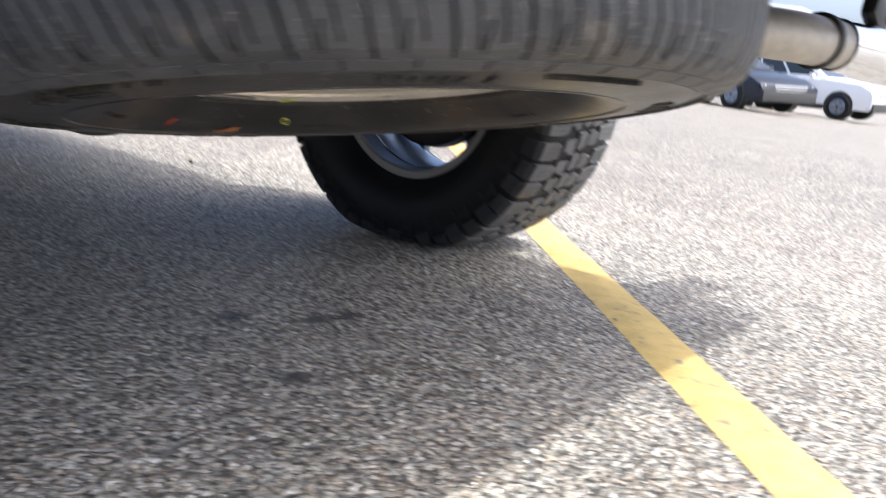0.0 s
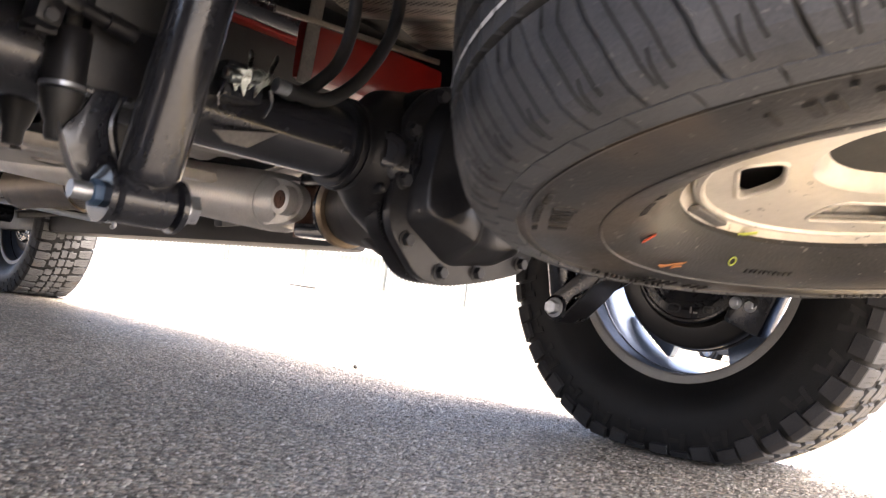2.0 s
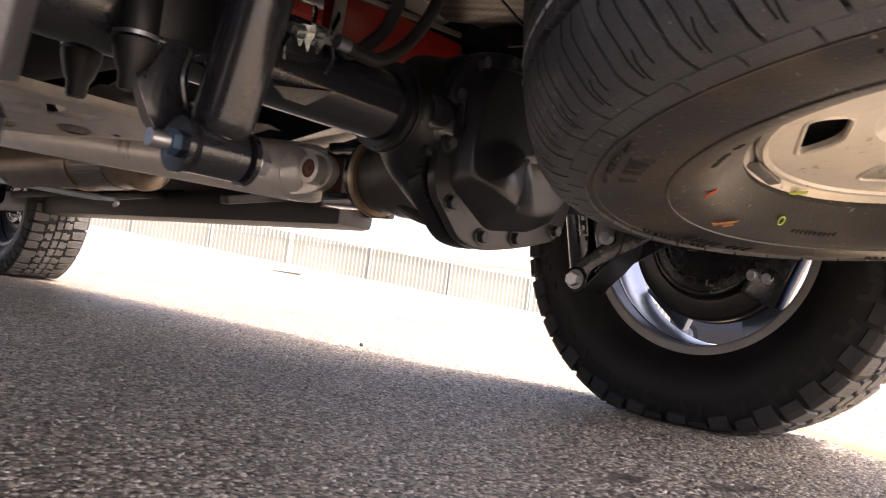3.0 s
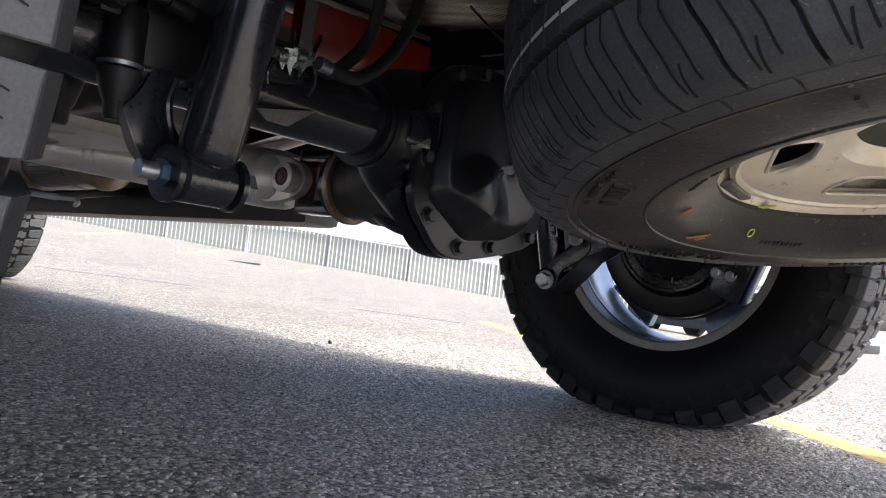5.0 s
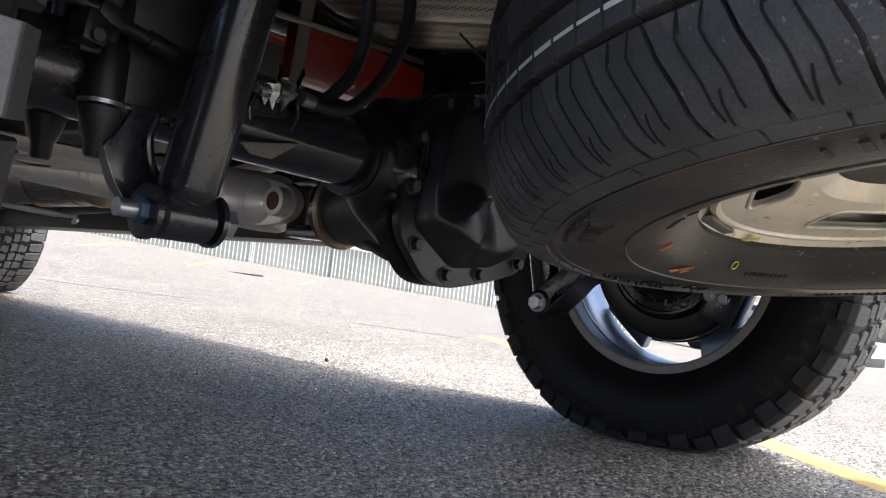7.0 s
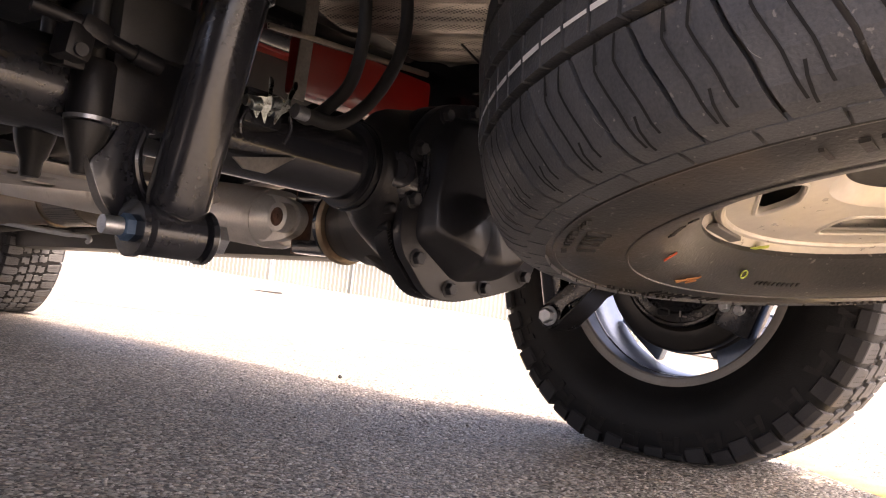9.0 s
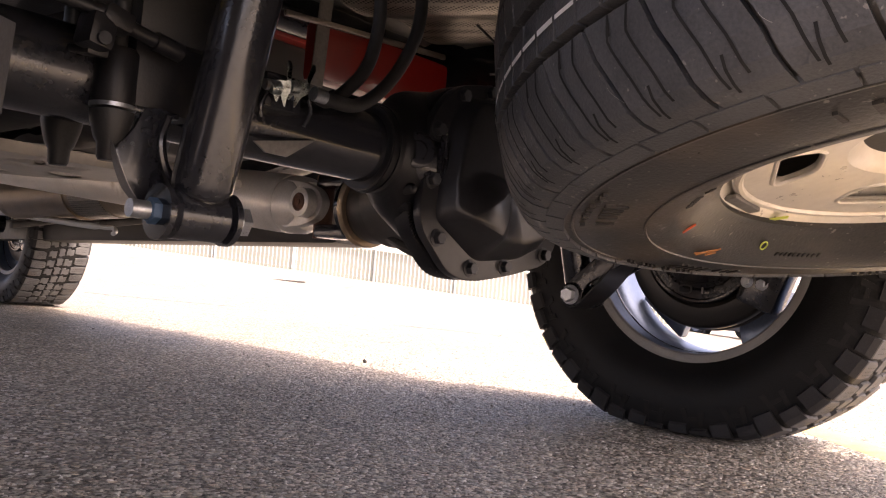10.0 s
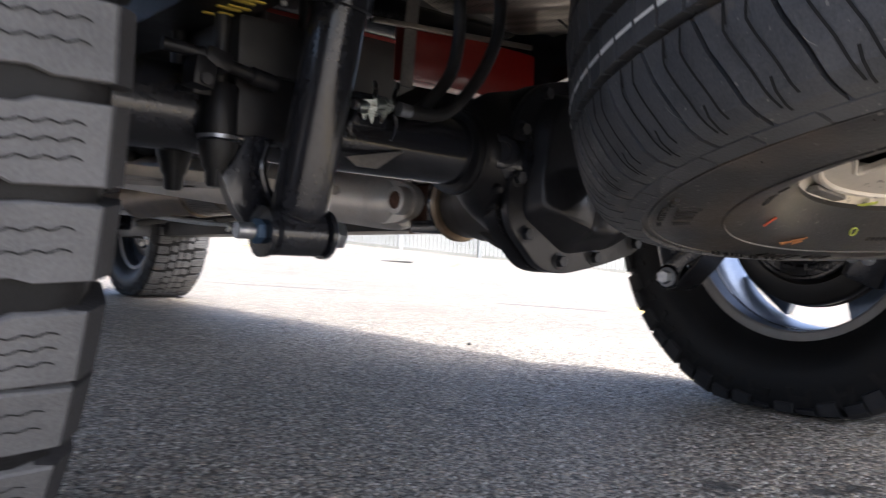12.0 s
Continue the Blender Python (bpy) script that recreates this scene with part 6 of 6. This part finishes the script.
def car(name, label, mat, tall):
    """A parked car; x forward. Lower body, tapered cabin with panes, lamps, grille, mirrors and wheels."""
    c = tagged(new(name), label, "car", "parked cars")
    h, belt = (1.70, 1.06) if tall else (1.46, 0.94)
    nose = 0.98 if tall else 0.80
    prof = [(-2.25, 0.30), (-2.32, 0.70), (-2.24, belt - 0.04), (-1.9, belt), (0.95, belt), (1.9, nose), (2.24, nose - 0.16), (2.32, 0.56), (2.26, 0.26)]
    bm = bmesh.new()
    plate(bm, rounded(prof, 0.12, 4), 1.82, Matrix.Translation((0, 0.91, 0)), 0.07)
    part("body", bm, mat, c, smooth=50)
    low = [(-2.10, 0.84), (1.05, 0.84)] if tall else [(-1.85, 0.82), (1.05, 0.82)]
    top = [(-1.80, 0.64), (0.10, 0.64)] if tall else [(-1.05, 0.60), (0.05, 0.60)]
    box = [(x, s * y, z) for (x, y), z in ((low[0], belt - 0.03), (low[1], belt - 0.03), (top[1], h), (top[0], h)) for s in (-1, 1)]
    bm = bmesh.new()
    bm_add(bm, box, [(0, 2, 3, 1), (6, 7, 5, 4), (2, 4, 5, 3), (0, 1, 7, 6), (0, 6, 4, 2), (1, 3, 5, 7)])
    bmesh.ops.bevel(bm, geom=bm.edges[:], offset=0.05, segments=2, profile=0.6, affect="EDGES")
    part("cabin", bm, mat, c, smooth=50)

    def pane(pane_name, a, b, d, e, u0, u1, v0, v1):
        """A pane let into the quad a-b (below), d-e (above), set a little proud."""
        a, b, d, e = (Vector(q) for q in (a, b, d, e))
        out = (b - a).cross(d - a).normalized() * 0.012
        mid = (a + b + d + e) / 4
        if out.dot(mid - Vector((-0.4, 0, 0.9))) < 0:
            out = -out
        pts = [(a.lerp(b, u)).lerp(d.lerp(e, u), v) for u, v in ((u0, v0), (u1, v0), (u1, v1), (u0, v1))]
        bm = bmesh.new()
        bm_add(bm, [p - out for p in pts] + [p + out for p in pts], [(0, 1, 2, 3), (7, 6, 5, 4), (0, 4, 5, 1), (1, 5, 6, 2), (2, 6, 7, 3), (3, 7, 4, 0)])
        part(pane_name, bm, CAR_GLASS, c)

    pane("windscreen", box[2], box[3], box[4], box[5], 0.06, 0.94, 0.10, 0.92)
    pane("rear_window", box[0], box[1], box[6], box[7], 0.08, 0.92, 0.15, 0.90)
    for s in (0, 1):
        for u0, u1 in ((0.06, 0.36), (0.39, 0.64), (0.67, 0.93)):
            pane("side_window", box[0 + s], box[2 + s], box[6 + s], box[4 + s], u0, u1, 0.14, 0.88)
    for s in (-1, 1):
        bm = bmesh.new()
        slab(bm, 0.34, 0.40, 0.13, pose(2.06, s * 0.66, nose - 0.20, 0, 10, s * -22), 0.05)
        part("headlamp", bm, LENS, c)
        bm = bmesh.new()
        slab(bm, 0.12, 0.20, 0.13, pose(0.62, s * 0.98, belt + 0.06), 0.04)
        part("side_mirror", bm, mat, c)
        bm = bmesh.new()
        slab(bm, 2.05, 0.03, 0.14, pose(0, s * 0.912, 0.30), 0.01)
        part("side_sill", bm, CAR_BLACK, c)
        for x in (-1.42, 1.42):
            bm = bmesh.new()
            tube(bm, [(x, s * 0.72, 0.36), (x, s * 0.914, 0.36)], 0.395, 32)
            part("wheel_arch", bm, CAR_BLACK, c)
            bm = bmesh.new()
            revolve(bm, [(-0.11, 0.0), (-0.11, 0.21), (-0.105, 0.30), (-0.07, 0.335), (0.07, 0.335), (0.105, 0.30), (0.11, 0.21), (0.11, 0)], 32, pose(x, s * 0.84, 0.335, 0, 0, 90))
            w = part("wheel", bm, RUBBER, c)
            bm = bmesh.new()
            revolve(bm, [(0.100, 0.0), (0.118, 0.05), (0.113, 0.15), (0.120, 0.20), (0.113, 0.215), (0.10, 0.215)], 24, pose(x, s * 0.84, 0.335, 0, 0, 90 * s))
            rim = part("rim", bm, ALLOY, w)
            for k in range(5):
                bm = bmesh.new()
                slab(bm, 0.02, 0.045, 0.13, pose(x, s * 0.84, 0.335, 0, 0, 90 * s) @ Matrix.Rotation(k * math.pi / 2.5, 4, "X") @ pose(0.118, 0, 0.125), 0.006)
                part("spoke", bm, LIP, w)
    for k in range(4):
        bm = bmesh.new()
        slab(bm, 0.05, 1.05 - 0.06 * k, 0.025, pose(2.30, 0, nose - 0.18 - 0.055 * k), 0.008)
        part("grille_bar", bm, CHROME, c)
    bm = bmesh.new()
    slab(bm, 0.14, 1.72, 0.26, pose(2.27, 0, 0.37), 0.05)
    part("front_bumper", bm, CAR_BLACK, c)
    return c


def park(c, ahead, left, turn):
    p = on_ground(ahead, left)
    c.matrix_basis = Matrix.Translation(p) @ Matrix.Rotation(radians(turn), 4, "Z")


park(car("sedan", "dark blue car parked facing the lot", DARK_CAR, False), 21.7, -7.28, 245)
park(car("sport_utility_car", "white sport utility car parked on the lot", WHITE_CAR, True), 24.7, -10.6, 264)

# manhole
p = on_ground(12.4, 2.96)
bm = bmesh.new()
revolve(bm, [(-0.02, 0), (-0.02, 0.33), (0.006, 0.33), (0.008, 0.30), (0.006, 0.0)], 32, Matrix.Translation(p) @ Matrix.Rotation(radians(-90), 4, "Y"))
tagged(part("manhole_cover", bm, IRON), "dark cast iron manhole cover in the asphalt", "manhole cover", kind="structure")


def pebbles():
    rnd = random.Random(3)
    bm = bmesh.new()
    for k in range(500):
        x, y = rnd.uniform(-1.4, 2.4), rnd.uniform(-1.6, 3.2)
        r = 0.0015 + 0.003 * rnd.random() ** 3
        tmp = bmesh.new()
        bmesh.ops.create_icosphere(tmp, subdivisions=1, radius=r)
        for v in tmp.verts:
            v.co *= 0.75 + 0.5 * rnd.random()
        vs = {v: bm.verts.new(v.co + Vector((x, y, r * 0.4))) for v in tmp.verts}
        for f in tmp.faces:
            bm.faces.new([vs[v] for v in f.verts])
        tmp.free()
    return tagged(part("loose_grit", bm, material("grit", (0.2, 0.19, 0.17), (0.42, 0.40, 0.36), 200, (0.7, 0.9)), smooth=0), "loose grit and small stones on the asphalt", "grit", kind="stuff")


pebbles()
bm = bmesh.new()
bmesh.ops.create_icosphere(bm, subdivisions=2, radius=0.009)
for v in bm.verts:
    v.co *= 0.8 + 0.4 * noise.noise(v.co * 90)
    v.co += Vector((0.95, 1.227, 0.006))
tagged(part("stone", bm, CAR_BLACK), "small dark stone lying on the asphalt", "stone")


# pale stone chips pressed into the asphalt
for x, y, r in ((0.160, -0.719, 0.011), (-0.150, 0.019, 0.008), (-0.048, -0.478, 0.005), (0.094, -0.715, 0.007), (-0.271, -0.159, 0.006)):
    bm = bmesh.new()
    bmesh.ops.create_icosphere(bm, subdivisions=2, radius=r)
    for v in bm.verts:
        v.co *= 0.85 + 0.3 * noise.noise(v.co * 120 + Vector((x, y, 0)))
        v.co = Vector((v.co.x + x, v.co.y + y, v.co.z * 0.3))
    tagged(part("stone_chip", bm, WHITE_SCUFF), "pale flat stone chip set in the asphalt", "stone", "pale stone chips")


# ---------------------------------------------------------------- stones of the asphalt's surface
def chip_material():
    """Stone chips, each of its own grey, brown or pale tone, with fine grain."""
    m = material("asphalt_stone", (0.5, 0.5, 0.5), (0.8, 0.8, 0.8), 400, (0.50, 0.66), bump=0.25, fine=900, spec=0.5)
    n, l = m.node_tree.nodes, m.node_tree.links
    p = n["Principled BSDF"]
    geo, r = n.new("ShaderNodeNewGeometry"), n.new("ShaderNodeValToRGB")
    # tones raised past the asphalt's own to brighten the shaded ground near the truck
    stops = [(0.0, (0.12, 0.115, 0.105)), (0.25, (0.36, 0.335, 0.30)), (0.6, (0.62, 0.585, 0.53)), (0.85, (0.76, 0.69, 0.60)), (0.95, (0.86, 0.82, 0.76)), (1.0, (0.96, 0.94, 0.90))]
    while len(r.color_ramp.elements) < len(stops):
        r.color_ramp.elements.new(0.5)
    for e, (at, c) in zip(r.color_ramp.elements, stops):
        e.position, e.color = at, (*c, 1)
    l.new(geo.outputs["Random Per Island"], r.inputs[0])
    mx = n.new("ShaderNodeMixRGB")
    mx.blend_type = "MULTIPLY"
    mx.inputs[0].default_value = 0.8
    l.new(r.outputs[0], mx.inputs[1])
    l.new(p.inputs["Base Color"].links[0].from_socket, mx.inputs[2])
    l.new(mx.outputs[0], p.inputs["Base Color"])
    return m


def surface_stones():
    """Small angular stones standing a millimetre or two out of the worn binder, clear of the paint and the tyres."""
    rnd = np.random.default_rng(5)
    fields = [(125000, -1.3, 1.9, -1.3, 2.5)]
    x = np.concatenate([rnd.uniform(a, b, n) for n, a, b, _, _ in fields])
    y = np.concatenate([rnd.uniform(c, d, n) for n, _, _, c, d in fields])
    along = np.array([5.75, 6.095]) / math.hypot(5.75, 6.095)
    off = np.abs((x + 2.0) * along[1] - (y + 3.50) * along[0])
    tyre = (np.abs(y) < 0.13) & ((np.abs(x - 0.858) < 0.17) | (np.abs(x + 0.969) < 0.17))
    oil = np.zeros(len(x), bool)
    for ox, oy, r in OIL_DRIPS:
        oil |= np.hypot(x - ox, y - oy) < r * 0.8
    far = np.clip(np.hypot(x + 0.2, y + 0.1) - 1.2, 0, None) / 1.4
    keep = (off > 0.062) & ~tyre & ~oil & (rnd.random(len(x)) > far)
    x, y = x[keep], y[keep]
    n = len(x)
    size = 0.0025 + 0.0043 * rnd.random(n) ** 2.2
    high = 0.0004 + 0.0011 * rnd.random(n)
    turn, lean = rnd.random(n) * 6.283, rnd.normal(0, 0.16, (n, 2))
    co = np.empty((n, 12, 3))
    for k in range(6):
        a = turn + k * math.pi / 3 + rnd.normal(0, 0.16, n)
        stretch = size * (0.75 + 0.5 * rnd.random(n))
        for ring, grow in ((0, 1.0), (6, 0.66)):
            dx, dy = np.cos(a) * stretch * grow, np.sin(a) * stretch * grow * 0.8
            co[:, ring + k, 0], co[:, ring + k, 1] = x + dx, y + dy
            co[:, ring + k, 2] = -0.0006 if ring == 0 else high + dx * lean[:, 0] + dy * lean[:, 1]
    side = [(k, (k + 1) % 6, 6 + (k + 1) % 6, 6 + k) for k in range(6)]
    one = np.array([i for f in side for i in f] + list(range(6, 12)))
    loops = (one[None, :] + (np.arange(n) * 12)[:, None]).ravel()
    starts = (np.array([0, 4, 8, 12, 16, 20, 24])[None, :] + (np.arange(n) * 30)[:, None]).ravel()
    me = bpy.data.meshes.new("surface_stones")
    me.vertices.add(n * 12)
    me.vertices.foreach_set("co", co.ravel())
    me.loops.add(n * 30)
    me.loops.foreach_set("vertex_index", loops.astype(np.int32))
    me.polygons.add(n * 7)
    me.polygons.foreach_set("loop_start", starts.astype(np.int32))
    me.update(calc_edges=True)
    me.validate()
    me.materials.append(chip_material())
    ob = new("surface_stones", me)
    ob.parent = ground
    return tagged(ob, "grey and brown stone chips standing out of the worn asphalt", kind="stuff")


surface_stones()
